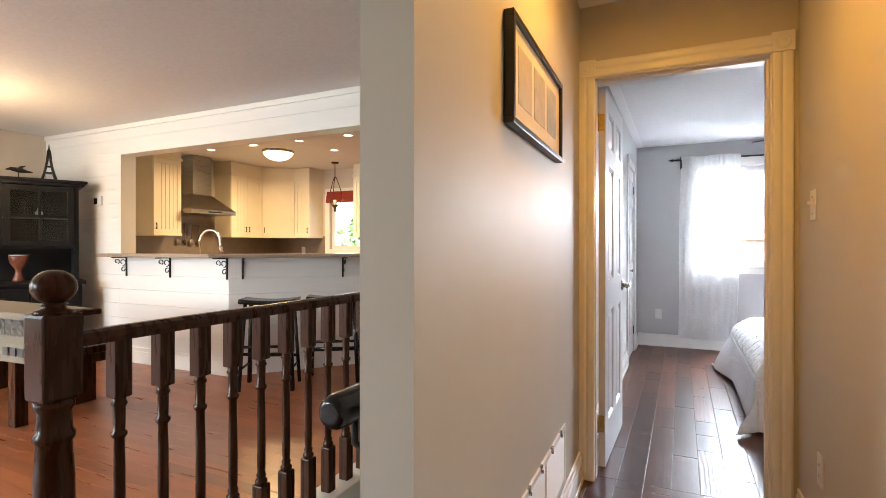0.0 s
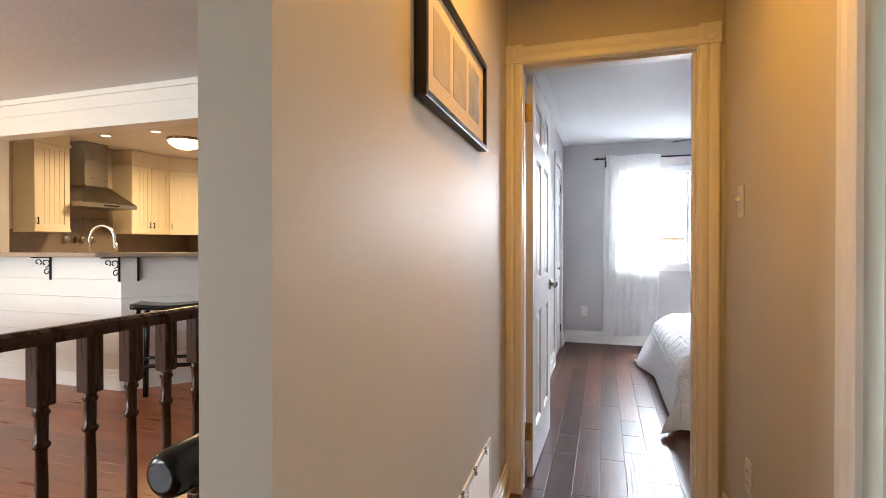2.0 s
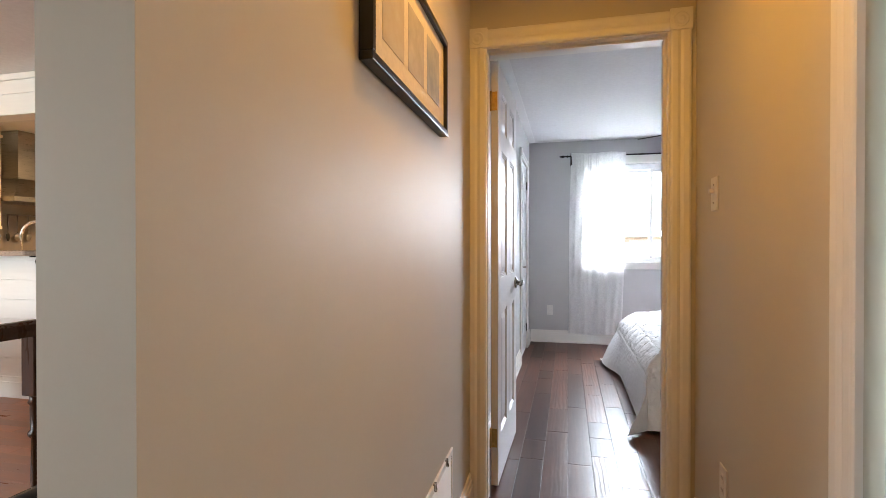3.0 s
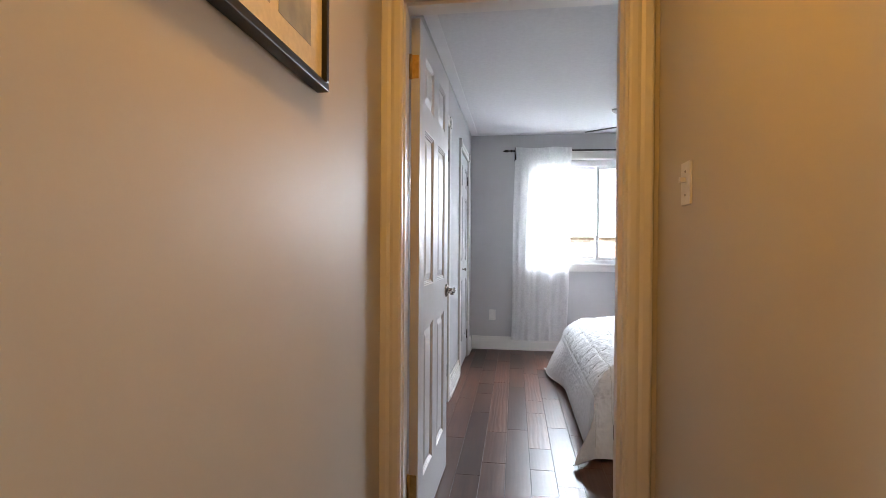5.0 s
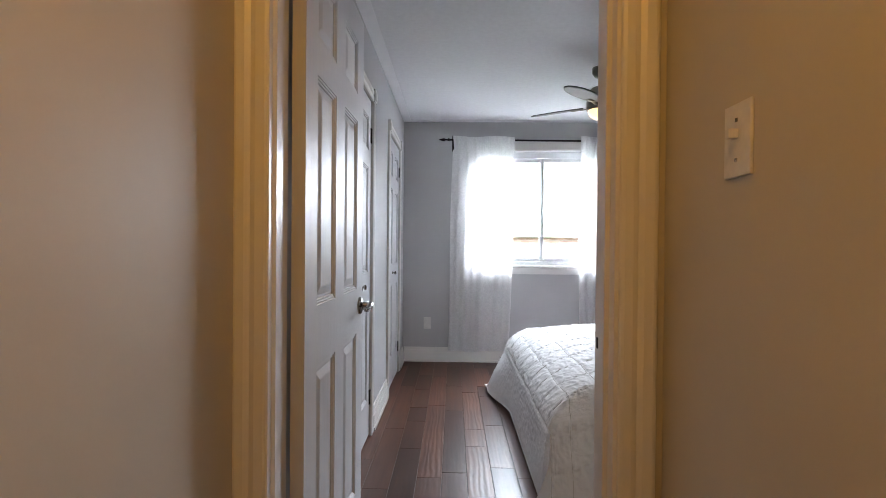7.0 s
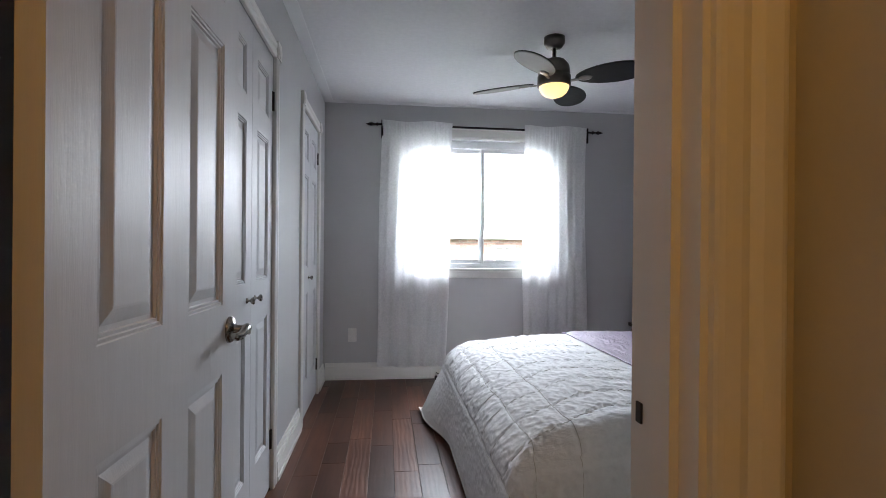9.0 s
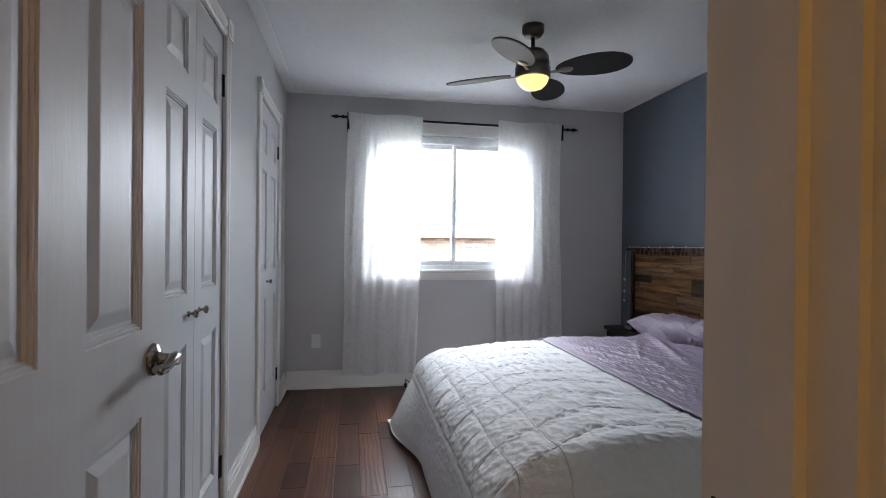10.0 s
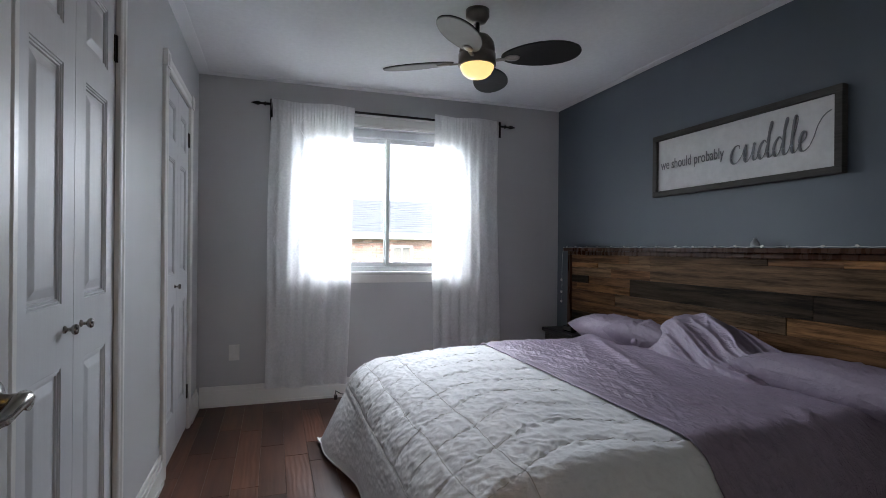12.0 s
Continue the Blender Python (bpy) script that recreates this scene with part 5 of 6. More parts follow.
hr = thing("wall_handrail", "black stair handrail with a rounded end on the wall", "handrail", (-0.11, 1.6, 0.86))
bm = bmesh.new()
tube(bm, [(-0.107, 1.497, 0.862), (-0.107, 1.5, 0.862), (-0.107, 1.508, 0.862), (-0.107, 1.52, 0.862), (-0.107, 1.62, 0.862), (-0.107, 1.72, 0.84), (-0.107, 2.6, 0.28)], [0.020, 0.028, 0.033, 0.035, 0.035, 0.035, 0.035], 20)
part("rail", bm, "black_gloss", hr)
part("wall_bracket", box(tube(bmesh.new(), [(-0.107, 1.58, 0.83), (-0.107, 1.58, 0.78), (-0.075, 1.58, 0.76), (-0.052, 1.58, 0.76)], 0.008, 8), -0.058, 1.56, 0.73, -0.051, 1.60, 0.79, 0.001), "black_metal", hr)

# ---- kitchen ----
def cabinet(m, w, d, z0, z1, doors, handles, crown=True):
    """Wall cabinet: local x along its front, y into the wall, front at y=0."""
    ob = thing("wall_cabinet", "cream painted wall cabinet with beadboard doors", "cabinet", group="kitchen wall cabinets")
    part("body", boxm(0, 0.02, z0, w, d, z1), "cream_cabinet", ob)
    dw = w / doors
    for i in range(doors):
        bm = bmesh.new()
        x0, x1 = i * dw + 0.002, (i + 1) * dw - 0.002
        f = 0.055
        box(bm, x0, 0, z0, x0 + f, 0.02, z1, 0.002)
        box(bm, x1 - f, 0, z0, x1, 0.02, z1, 0.002)
        box(bm, x0 + f, 0, z0, x1 - f, 0.02, z0 + f, 0.002)
        box(bm, x0 + f, 0, z1 - f, x1 - f, 0.02, z1, 0.002)
        dr = part("door", bm, "cream_cabinet", ob)
        n = max(2, int((x1 - x0 - 2 * f) / 0.045))
        bw = (x1 - x0 - 2 * f) / n
        for k in range(n):
            part("bead_board", boxm(x0 + f + k * bw + 0.0012, 0.008, z0 + f, x0 + f + (k + 1) * bw - 0.0012, 0.018, z1 - f, 0.0015), "cream_cabinet", dr)
        hx = x1 - 0.028 if handles[i] > 0 else x0 + 0.028
        part("handle", box(box(boxm(hx - 0.005, -0.022, z0 + 0.045, hx + 0.005, -0.014, z0 + 0.125, 0.002), hx - 0.004, -0.015, z0 + 0.05, hx + 0.004, 0, z0 + 0.06), hx - 0.004, -0.015, z0 + 0.11, hx + 0.004, 0, z0 + 0.12), "bronze", dr, "dark metal bar handle")
    if crown:
        part("crown", box(box(boxm(-0.01, -0.015, z1, w + 0.01, d, z1 + 0.03, 0.004), 0, 0.0, z1 + 0.03, w, d, 2.395), -0.005, -0.008, z0 - 0.03, w + 0.005, d, z0, 0.003), "cream_cabinet", ob, "crown moulding and light rail")
    ob.matrix_basis = m
    return ob


CF = Matrix.Rotation(radians(90), 4, "Z")
cabinet(T((-5.22, 4.74, 0)) @ CF, 0.375, 0.325, 1.36, 2.27, 1, [-1])
cabinet(T((-5.22, 5.90, 0)) @ CF, 0.58, 0.325, 1.36, 2.2, 2, [1, -1])
cabinet(T((-5.22, 6.48, 0)) @ Matrix.Rotation(radians(45), 4, "Z"), 0.467, 0.22, 1.36, 2.2, 1, [-1])
cabinet(T((-4.89, 6.81, 0)), 0.29, 0.325, 1.36, 2.2, 1, [1])
cabinet(T((-3.80, 6.81, 0)), 0.6, 0.325, 1.36, 2.2, 2, [1, -1])
hood = thing("range_hood", "stainless steel chimney range hood", "range hood", (-5.3, 5.47, 1.6))
bm = bmesh.new()
r0 = [(-5.55, 5.12), (-5.05, 5.12), (-5.05, 5.82), (-5.55, 5.82)]
r1 = [(-5.55, 5.32), (-5.27, 5.32), (-5.27, 5.62), (-5.55, 5.62)]
rings = [[bm.verts.new((x, y, z)) for x, y in r] for r, z in ((r0, 1.62), (r0, 1.67), (r1, 1.88))]
for a, b in zip(rings, rings[1:]):
    for i in range(4):
        bm.faces.new((a[i], a[(i + 1) % 4], b[(i + 1) % 4], b[i]))
bm.faces.new(rings[0])
bm.faces.new(rings[-1])
part("canopy", bm, "steel", hood)
part("chimney", boxm(-5.55, 5.325, 1.88, -5.275, 5.615, 2.398, 0.002), "steel", hood)
part("controls", boxm(-5.05, 5.38, 1.637, -5.046, 5.58, 1.655), "black_gloss", hood, "dark control strip")
solid("backsplash_west", boxm(-5.55, 4.45, 0.95, -5.535, 7.12, 1.36), "backsplash", "taupe tiled kitchen backsplash", "backsplash", "structure")
solid("backsplash_hood", boxm(-5.55, 5.12, 1.36, -5.536, 5.89, 1.9), "backsplash", "taupe tiled backsplash behind the hood", "backsplash", "structure")
solid("backsplash_north", boxm(-5.535, 7.125, 0.95, -4.56, 7.14, 1.36), "backsplash", "taupe tiled kitchen backsplash", "backsplash", "structure")
base = thing("kitchen_base_cabinets", "cream base cabinets along the kitchen walls", "cabinet", (-5.3, 5.8, 0))
part("west_run", boxm(-5.53, 4.45, 0.1, -4.95, 7.12, 0.88), "cream_cabinet", base)
part("north_run", boxm(-4.95, 6.53, 0.1, -2.2, 7.12, 0.88), "cream_cabinet", base)
part("plinth", box(boxm(-5.53, 4.45, 0, -5.0, 7.12, 0.1), -5.0, 6.58, 0, -2.2, 7.12, 0.1), "grey_cabinet", base)
part("bar_run", boxm(-4.85, 4.27, 0.0, -3.5, 4.8, 0.88), "cream_cabinet", base)
kt = thing("kitchen_worktop", "speckled brown stone kitchen worktop", "counter top", (-5.2, 5.8, 0.88))
part("slab", box(box(boxm(-5.534, 4.85, 0.882, -4.92, 7.12, 0.92, 0.004), -4.92, 6.5, 0.882, -2.2, 7.12, 0.92, 0.004), -5.534, 4.256, 0.882, -3.5, 4.85, 0.92, 0.004), "counter", kt)
fau = thing("kitchen_faucet", "tall chrome gooseneck kitchen faucet", "faucet", (-4.2, 4.65, 0.92))
pts = [(-4.28, 4.62, 0.92), (-4.28, 4.62, 1.25)] + [(-4.155 - 0.125 * math.cos(radians(a)), 4.62 + 0.05 * (1 - math.cos(radians(a))) / 2, 1.25 + 0.125 * math.sin(radians(a))) for a in range(15, 166, 15)] + [(-4.03, 4.67, 1.22), (-4.02, 4.675, 1.16)]
part("spout", tube(bmesh.new(), pts, 0.013, 12), "chrome", fau)
part("spray_head", tube(bmesh.new(), [(-4.026, 4.672, 1.2), (-4.018, 4.676, 1.13)], 0.018, 12), "chrome", fau)
part("base_ring", lathe(bmesh.new(), [(0.028, 0.92), (0.026, 0.95), (0.016, 0.96)], 16, T((-4.28, 4.62, 0))), "chrome", fau)
ur = thing("utensil_rail", "steel rail with hanging cooking utensils below the hood", "utensil rail", (-5.52, 5.45, 1.48))
part("rail", tube(bmesh.new(), [(-5.51, 5.2, 1.5), (-5.51, 5.75, 1.5)], 0.006, 8), "steel", ur)
for y, r in ((5.28, 0.03), (5.38, 0.02), (5.48, 0.035), (5.6, 0.03)):
    u = part("utensil", tube(bmesh.new(), [(-5.5, y, 1.5), (-5.5, y, 1.3)], 0.006, 8), "steel", ur)
    part("head", lathe(bmesh.new(), [(0.004, 0), (r, -0.02), (r * 1.1, -0.05), (r * 0.6, -0.085), (0.004, -0.09)], 14, T((-5.5, y, 1.3)) @ Matrix.Diagonal((0.35, 1, 1, 1))), "steel" if r > 0.025 else "bronze", u)
plate("wall_outlet", "outlet on the taupe backsplash", "y", 7.125, -1, -4.98, 1.14, 0.073, 0.116, "socket")
plate("wall_outlet", "white outlet beside the kitchen window", "y", 7.14, -1, -4.60, 1.14, 0.073, 0.116, "socket")
kw = thing("window_2", "white framed kitchen window with greenery outside", "window", (-4.17, 7.2, 1.16))
kw["kind"] = "structure"
for x0, x1, z0, z1 in ((-4.55, -4.47, 1.08, 2.1), (-3.87, -3.79, 1.08, 2.1), (-4.47, -3.87, 1.08, 1.16), (-4.47, -3.87, 2.02, 2.1)):
    part("casing", boxm(x0, 7.12, z0, x1, 7.139, z1, 0.003), "trim", kw)
for x0, x1, z0, z1 in ((-4.47, -4.42, 1.16, 2.02), (-3.92, -3.87, 1.16, 2.02), (-4.42, -3.92, 1.16, 1.21), (-4.42, -3.92, 1.97, 2.02)):
    part("window_frame", boxm(x0, 7.19, z0, x1, 7.23, z1, 0.003), "vinyl", kw)
g = part("pane", boxm(-4.42, 7.208, 1.21, -3.92, 7.212, 1.97), "glass", kw)
g.visible_shadow = False
val = thing("roman_blind", "gathered dark red roman blind raised at the kitchen window", "blind", (-4.17, 7.1, 1.9))
for z0, z1, d in ((1.98, 2.05, 0.03), (1.92, 1.985, 0.045), (1.875, 1.925, 0.055)):
    part("fold", boxm(-4.5, 7.118 - d, z0, -3.84, 7.118, z1, 0.012), "red_fabric", val)
pend = thing("pendant_lamp", "small iron cage pendant lamp with a candle", "pendant lamp", (-3.98, 6.6, 2.4))
PX, PYY = -3.98, 6.62
part("canopy", lathe(bmesh.new(), [(0.055, 0), (0.05, -0.015), (0.012, -0.022)], 18, T((PX, PYY, 2.4))), "bronze", pend)
part("stem", tube(bmesh.new(), [(PX, PYY, 2.385), (PX, PYY, 2.16)], 0.006, 8), "bronze", pend)
for k in range(3):
    a = 2 * math.pi * k / 3 + 0.4
    part("arm", tube(bmesh.new(), [(PX + r * math.cos(a), PYY + r * math.sin(a), z) for r, z in ((0.012, 2.19), (0.05, 2.1), (0.09, 1.98), (0.10, 1.88), (0.075, 1.80), (0.02, 1.765), (0.0, 1.76))], 0.0055, 6), "bronze", pend)
part("cup", lathe(bmesh.new(), [(0.008, 1.69), (0.02, 1.71), (0.014, 1.74), (0.04, 1.775), (0.042, 1.79)], 14, T((PX, PYY, 0))), "bronze", pend)
part("candle", lathe(bmesh.new(), [(0.028, 1.785), (0.028, 1.86), (0.02, 1.865)], 14, T((PX, PYY, 0))), "cream_cabinet", pend, "short ivory candle")
dome = thing("kitchen_dome_lamp", "lit opal glass dome ceiling lamp in the kitchen", "ceiling lamp", (-4.1, 5.62, 2.4))
part("rim", lathe(bmesh.new(), [(0.195, 2.399), (0.195, 2.385), (0.185, 2.373)], 36, T((-4.1, 5.62, 0))), "nickel", dome)
part("glass_bowl", lathe(bmesh.new(), [(0.185, 2.375), (0.165, 2.338), (0.115, 2.30), (0.05, 2.28), (0.004, 2.276)], 36, T((-4.1, 5.62, 0))), "lamp_glass", dome)
sp = thing("recessed_spot", "lit round recessed ceiling spot", "ceiling spot", group="recessed kitchen spots")
part("trim_ring", lathe(bmesh.new(), [(0.045, -0.0005), (0.06, -0.001), (0.06, -0.006), (0.045, -0.008)], 20, None, closed=False), "trim", sp)
part("lens", lathe(bmesh.new(), [(0.046, -0.001), (0.046, -0.004)], 20), "spot_glow", sp)
sp.matrix_basis = T((-5.43, 5.17, 2.4))
for x, y in ((-4.78, 5.19), (-4.09, 5.2), (-3.43, 5.24), (-3.41, 5.85), (-2.76, 5.24)):
    copy_thing(sp, T((x, y, 2.4)))


# bar stools
def stool(m):
    ob = thing("bar_stool", "black wooden saddle-seat bar stool at the bar", "stool", group="bar stools")
    part("seat", sheet(sheet(bmesh.new(), lambda u, v: Vector(((u - 0.5) * 0.46, (v - 0.5) * 0.25, 0.735 + 0.018 * (2 * u - 1) ** 2)), 14, 4), lambda u, v: Vector(((u - 0.5) * 0.46, (v - 0.5) * 0.25, 0.705 + 0.012 * (2 * u - 1) ** 2)), 14, 4), "black_gloss", ob)
    sd = ob.children[0].data
    bm = bmesh.new()
    bm.from_mesh(sd)
    bmesh.ops.bridge_loops(bm, edges=[e for e in bm.edges if e.is_boundary])
    bmesh.ops.recalc_face_normals(bm, faces=bm.faces)
    bm.to_mesh(sd)
    bm.free()
    for sx in (-1, 1):
        for sy in (-1, 1):
            part("leg", tube(bmesh.new(), [(sx * 0.18, sy * 0.09, 0.73), (sx * 0.215, sy * 0.15, 0.0)], 0.02, 4), "black_gloss", ob)
        part("side_stretcher", tube(bmesh.new(), [(sx * 0.205, -0.135, 0.18), (sx * 0.205, 0.135, 0.18)], 0.012, 4), "black_gloss", ob)
    for sy, z in ((-1, 0.30), (1, 0.24), (-1, 0.36)):
        part("stretcher", tube(bmesh.new(), [(-0.2, sy * 0.122, z), (0.2, sy * 0.122, z)], 0.012, 4), "black_gloss", ob)
    ob.matrix_basis = m
    return ob


s0 = stool(T((-2.67, 4.0, 0)) @ Matrix.Rotation(ANG - 0.35, 4, "Z"))
copy_thing(s0, T((-2.33, 4.43, 0)) @ Matrix.Rotation(ANG - 0.3, 4, "Z"))

# dining table, cloth and bench
tab = thing("dining_table", "narrow dark wooden table with square legs", "table", (-3.8, 2.65, 0))
part("tabletop", boxm(-4.6, 2.45, 0.735, -3.05, 2.84, 0.77, 0.006), "dark_wood", tab)
part("apron", boxm(-4.5, 2.53, 0.65, -3.15, 2.78, 0.735), "dark_wood", tab)
for x in (-4.48, -3.48):
    for y in (2.56, 2.75):
        part("leg", boxm(x - 0.04, y - 0.04, 0, x + 0.04, y + 0.04, 0.65, 0.006), "dark_wood", tab)
cloth = thing("tablecloth", "cream printed linen tablecloth hanging over the table edge", "tablecloth", (-3.8, 2.65, 0.77))
part("cloth", sheet(bmesh.new(), lambda u, v: Vector((-4.63 + 1.52 * u, *((2.82 - 0.385 * v / 0.6, 0.7735) if v < 0.6 else (2.435 - 0.010 * math.sin(11 * u), 0.7735 - 0.31 * (v - 0.6) / 0.4)))), 40, 40), "runner", cloth)
ON_SOUTH = lambda x, z: Matrix(((1, 0, 0, x), (0, 0, -1, 2.421), (0, 1, 0, z), (0, 0, 0, 1)))
lettering(cloth, "PRES", ON_SOUTH(-3.46, 0.635), 0.125, 0.33, "ink_and_shade", weight=0.008)
for i in range(4):
    part("printed_bar", boxm(-3.36 + 0.085 * i, 2.42, 0.51, -3.30 + 0.085 * i, 2.423, 0.56), "ink_and_shade", cloth)
    part("printed_ornament", boxm(-3.42 + 0.1 * i, 2.42, 0.705, -3.36 + 0.1 * i, 2.423, 0.735), "ink_and_shade", cloth)
bench = thing("dining_bench", "heavy dark wooden bench on panel legs beside the table", "bench", (-4.0, 3.02, 0))
part("seat", boxm(-4.9, 2.88, 0.42, -3.32, 3.16, 0.475, 0.008), "dark_wood", bench)
part("apron", boxm(-4.8, 2.92, 0.34, -3.40, 3.12, 0.42, 0.004), "dark_wood", bench)
for x in (-4.75, -3.72):
    part("leg", boxm(x, 2.90, 0, x + 0.10, 3.14, 0.34, 0.006), "dark_wood", bench)

chand = thing("chandelier", "iron candle chandelier over the dining table, lit", "chandelier", (-4.62, 2.62, LC))
part("canopy", lathe(bmesh.new(), [(0.06, 0), (0.055, -0.02), (0.012, -0.03)], 18, T((-4.62, 2.62, LC))), "bronze", chand)
part("stem", tube(bmesh.new(), [(-4.62, 2.62, LC - 0.02), (-4.62, 2.62, 1.66)], 0.008, 8), "bronze", chand)
M["candle_bulb"] = mat("lit_candle_bulb", (0.9, 0.8, 0.6), None, 0.4, emit=((1.0, 0.8, 0.5), 0.6))
for k in range(5):
    a = 2 * math.pi * k / 5 + 0.28
    c, s_ = math.cos(a), math.sin(a)
    arm = part("arm", tube(bmesh.new(), [(-4.62 + r * c, 2.62 + r * s_, z) for r, z in ((0.0, 1.68), (0.1, 1.61), (0.2, 1.60), (0.29, 1.65), (0.31, 1.70))], 0.007, 6), "bronze", chand)
    part("sleeve", lathe(bmesh.new(), [(0.022, 1.69), (0.022, 1.80), (0.012, 1.802)], 12, T((-4.62 + 0.31 * c, 2.62 + 0.31 * s_, 0))), "cream_cabinet", arm, "ivory candle sleeve")
    part("bulb", lathe(bmesh.new(), [(0.008, 1.80), (0.017, 1.825), (0.014, 1.86), (0.003, 1.895)], 12, T((-4.62 + 0.31 * c, 2.62 + 0.31 * s_, 0))), "candle_bulb", arm, "glowing candle bulb")

# corner hutch with its things
HM = T((-5.34, 3.3, 0)) @ Matrix.Rotation(radians(66), 4, "Z") @ Matrix.Diagonal((1, 1, 0.937, 1))
hutch = thing("hutch", "tall charcoal painted hutch with glazed doors and an open niche", "cabinet")
part("base_cabinet", boxm(-0.62, 0.0, 0.06, 0.62, 0.42, 0.86, 0.004, HM), "grey_cabinet", hutch)
part("plinth", boxm(-0.6, 0.02, 0, 0.6, 0.41, 0.06, m=HM), "grey_cabinet", hutch)
part("worktop", boxm(-0.65, -0.03, 0.86, 0.65, 0.43, 0.9, 0.006, HM), "grey_cabinet", hutch)
for i in range(3):
    dr = part("drawer", boxm(-0.6 + 0.4 * i + 0.01, -0.018, 0.66, -0.6 + 0.4 * (i + 1) - 0.01, 0, 0.83, 0.003, HM), "grey_cabinet", hutch)
    part("pull", boxm(-0.43 + 0.4 * i, -0.04, 0.73, -0.37 + 0.4 * i, -0.018, 0.75, 0.003, HM), "bronze", dr)
for x0, x1 in ((-0.6, -0.56), (0.56, 0.6)):
    part("side_panel", boxm(x0, 0.1, 0.9, x1, 0.42, 1.93, 0.002, HM), "grey_cabinet", hutch)
part("back_panel", boxm(-0.56, 0.40, 0.9, 0.56, 0.42, 1.93, m=HM), "grey_cabinet", hutch)
part("shelf", boxm(-0.56, 0.1, 1.25, 0.56, 0.40, 1.275, m=HM), "grey_cabinet", hutch)
part("upper_shelf", boxm(-0.56, 0.14, 1.58, 0.56, 0.40, 1.595, m=HM), "grey_cabinet", hutch)
part("crown", box(boxm(-0.64, 0.06, 1.93, 0.64, 0.43, 1.965, 0.004, HM), -0.67, 0.03, 1.965, 0.67, 0.44, 1.995, 0.006, HM), "grey_cabinet", hutch)
for d0, d1 in ((-0.56, 0.0), (0.0, 0.56)):
    dr = part("glazed_door", box(bmesh.new(), d0 + 0.002, 0.08, 1.28, d0 + 0.055, 0.1, 1.92, 0.002, HM), "grey_cabinet", hutch)
    for b in ((d1 - 0.055, d1 - 0.002, 1.28, 1.92), (d0 + 0.055, d1 - 0.055, 1.28, 1.335), (d0 + 0.055, d1 - 0.055, 1.865, 1.92), (d0 + 0.055, d1 - 0.055, 1.585, 1.61), ((d0 + d1) / 2 - 0.012, (d0 + d1) / 2 + 0.012, 1.335, 1.865)):
        part("glazing_bar", boxm(b[0], 0.08, b[2], b[1], 0.1, b[3], 0.002, HM), "grey_cabinet", dr)
    for k in range(2):
        for z0, z1 in ((1.335, 1.585), (1.61, 1.865)):
            xa = d0 + 0.055 + k * (d1 - d0 - 0.11) / 2
            part("pane", boxm(xa, 0.088, z0, xa + (d1 - d0 - 0.11) / 2, 0.091, z1, m=HM), "glass", dr)


def onm(m, x, y, z):
    return m @ Vector((x, y, z))


drum = thing("wooden_goblet_drum", "reddish carved wooden goblet drum in the hutch niche", "drum", onm(HM, 0.12, 0.2, 0.9))
part("body", lathe(bmesh.new(), [(0.06, 0.9), (0.055, 0.93), (0.03, 1.0), (0.035, 1.03), (0.085, 1.1), (0.095, 1.16), (0.09, 1.175)], 24, T(onm(HM, 0.12, 0.2, 0)) @ Matrix.Diagonal((0.85, 0.85, 0.937, 1))), "terracotta", drum)
part("skin", lathe(bmesh.new(), [(0.09, 1.175), (0.094, 1.185), (0.05, 1.187)], 24, T(onm(HM, 0.12, 0.2, 0)) @ Matrix.Diagonal((0.85, 0.85, 0.937, 1))), "mat_card", drum)
eif = thing("tower_model", "dark bronze lattice tower model on the hutch", "ornament", onm(HM, 0.36, 0.2, 1.995))
bm = bmesh.new()
for sx in (-1, 1):
    for sy in (-1, 1):
        tube(bm, [onm(HM, 0.36 + sx * r, 0.2 + sy * r, 1.995 + z) for r, z in ((0.06, 0.0), (0.04, 0.07), (0.026, 0.14), (0.014, 0.22), (0.006, 0.33))], 0.011, 6)
part("legs", bm, "bronze", eif)
for z, r in ((0.075, 0.048), (0.145, 0.032)):
    part("platform", boxm(0.36 - r, 0.2 - r, 1.995 + z, 0.36 + r, 0.2 + r, 2.008 + z, 0.002, HM), "bronze", eif)
part("spire", lathe(bmesh.new(), [(0.012, 0.32), (0.006, 0.35), (0.002, 0.40)], 10, T(onm(HM, 0.36, 0.2, 1.995)) @ Matrix.Diagonal((1, 1, 0.937, 1))), "bronze", eif)
brd = thing("bird_ornament", "dark metal flying bird ornament on a stand", "ornament", onm(HM, 0.12, 0.2, 1.995))
part("stand", lathe(bmesh.new(), [(0.03, 0), (0.03, 0.008), (0.005, 0.012), (0.004, 0.07)], 14, T(onm(HM, 0.12, 0.2, 1.995))), "bronze", brd)
part("body", tube(bmesh.new(), [onm(HM, 0.02, 0.2, 2.085), onm(HM, 0.06, 0.2, 2.095), onm(HM, 0.12, 0.2, 2.085), onm(HM, 0.18, 0.2, 2.075), onm(HM, 0.23, 0.2, 2.07)], [0.004, 0.018, 0.026, 0.014, 0.005], 10), "bronze", brd)
for s in (-1, 1):
    part("wing", tube(bmesh.new(), [onm(HM, 0.11, 0.2, 2.09), onm(HM, 0.14, 0.2 + s * 0.08, 2.11), onm(HM, 0.17, 0.2 + s * 0.15, 2.115)], [0.016, 0.012, 0.003], 8), "bronze", brd)
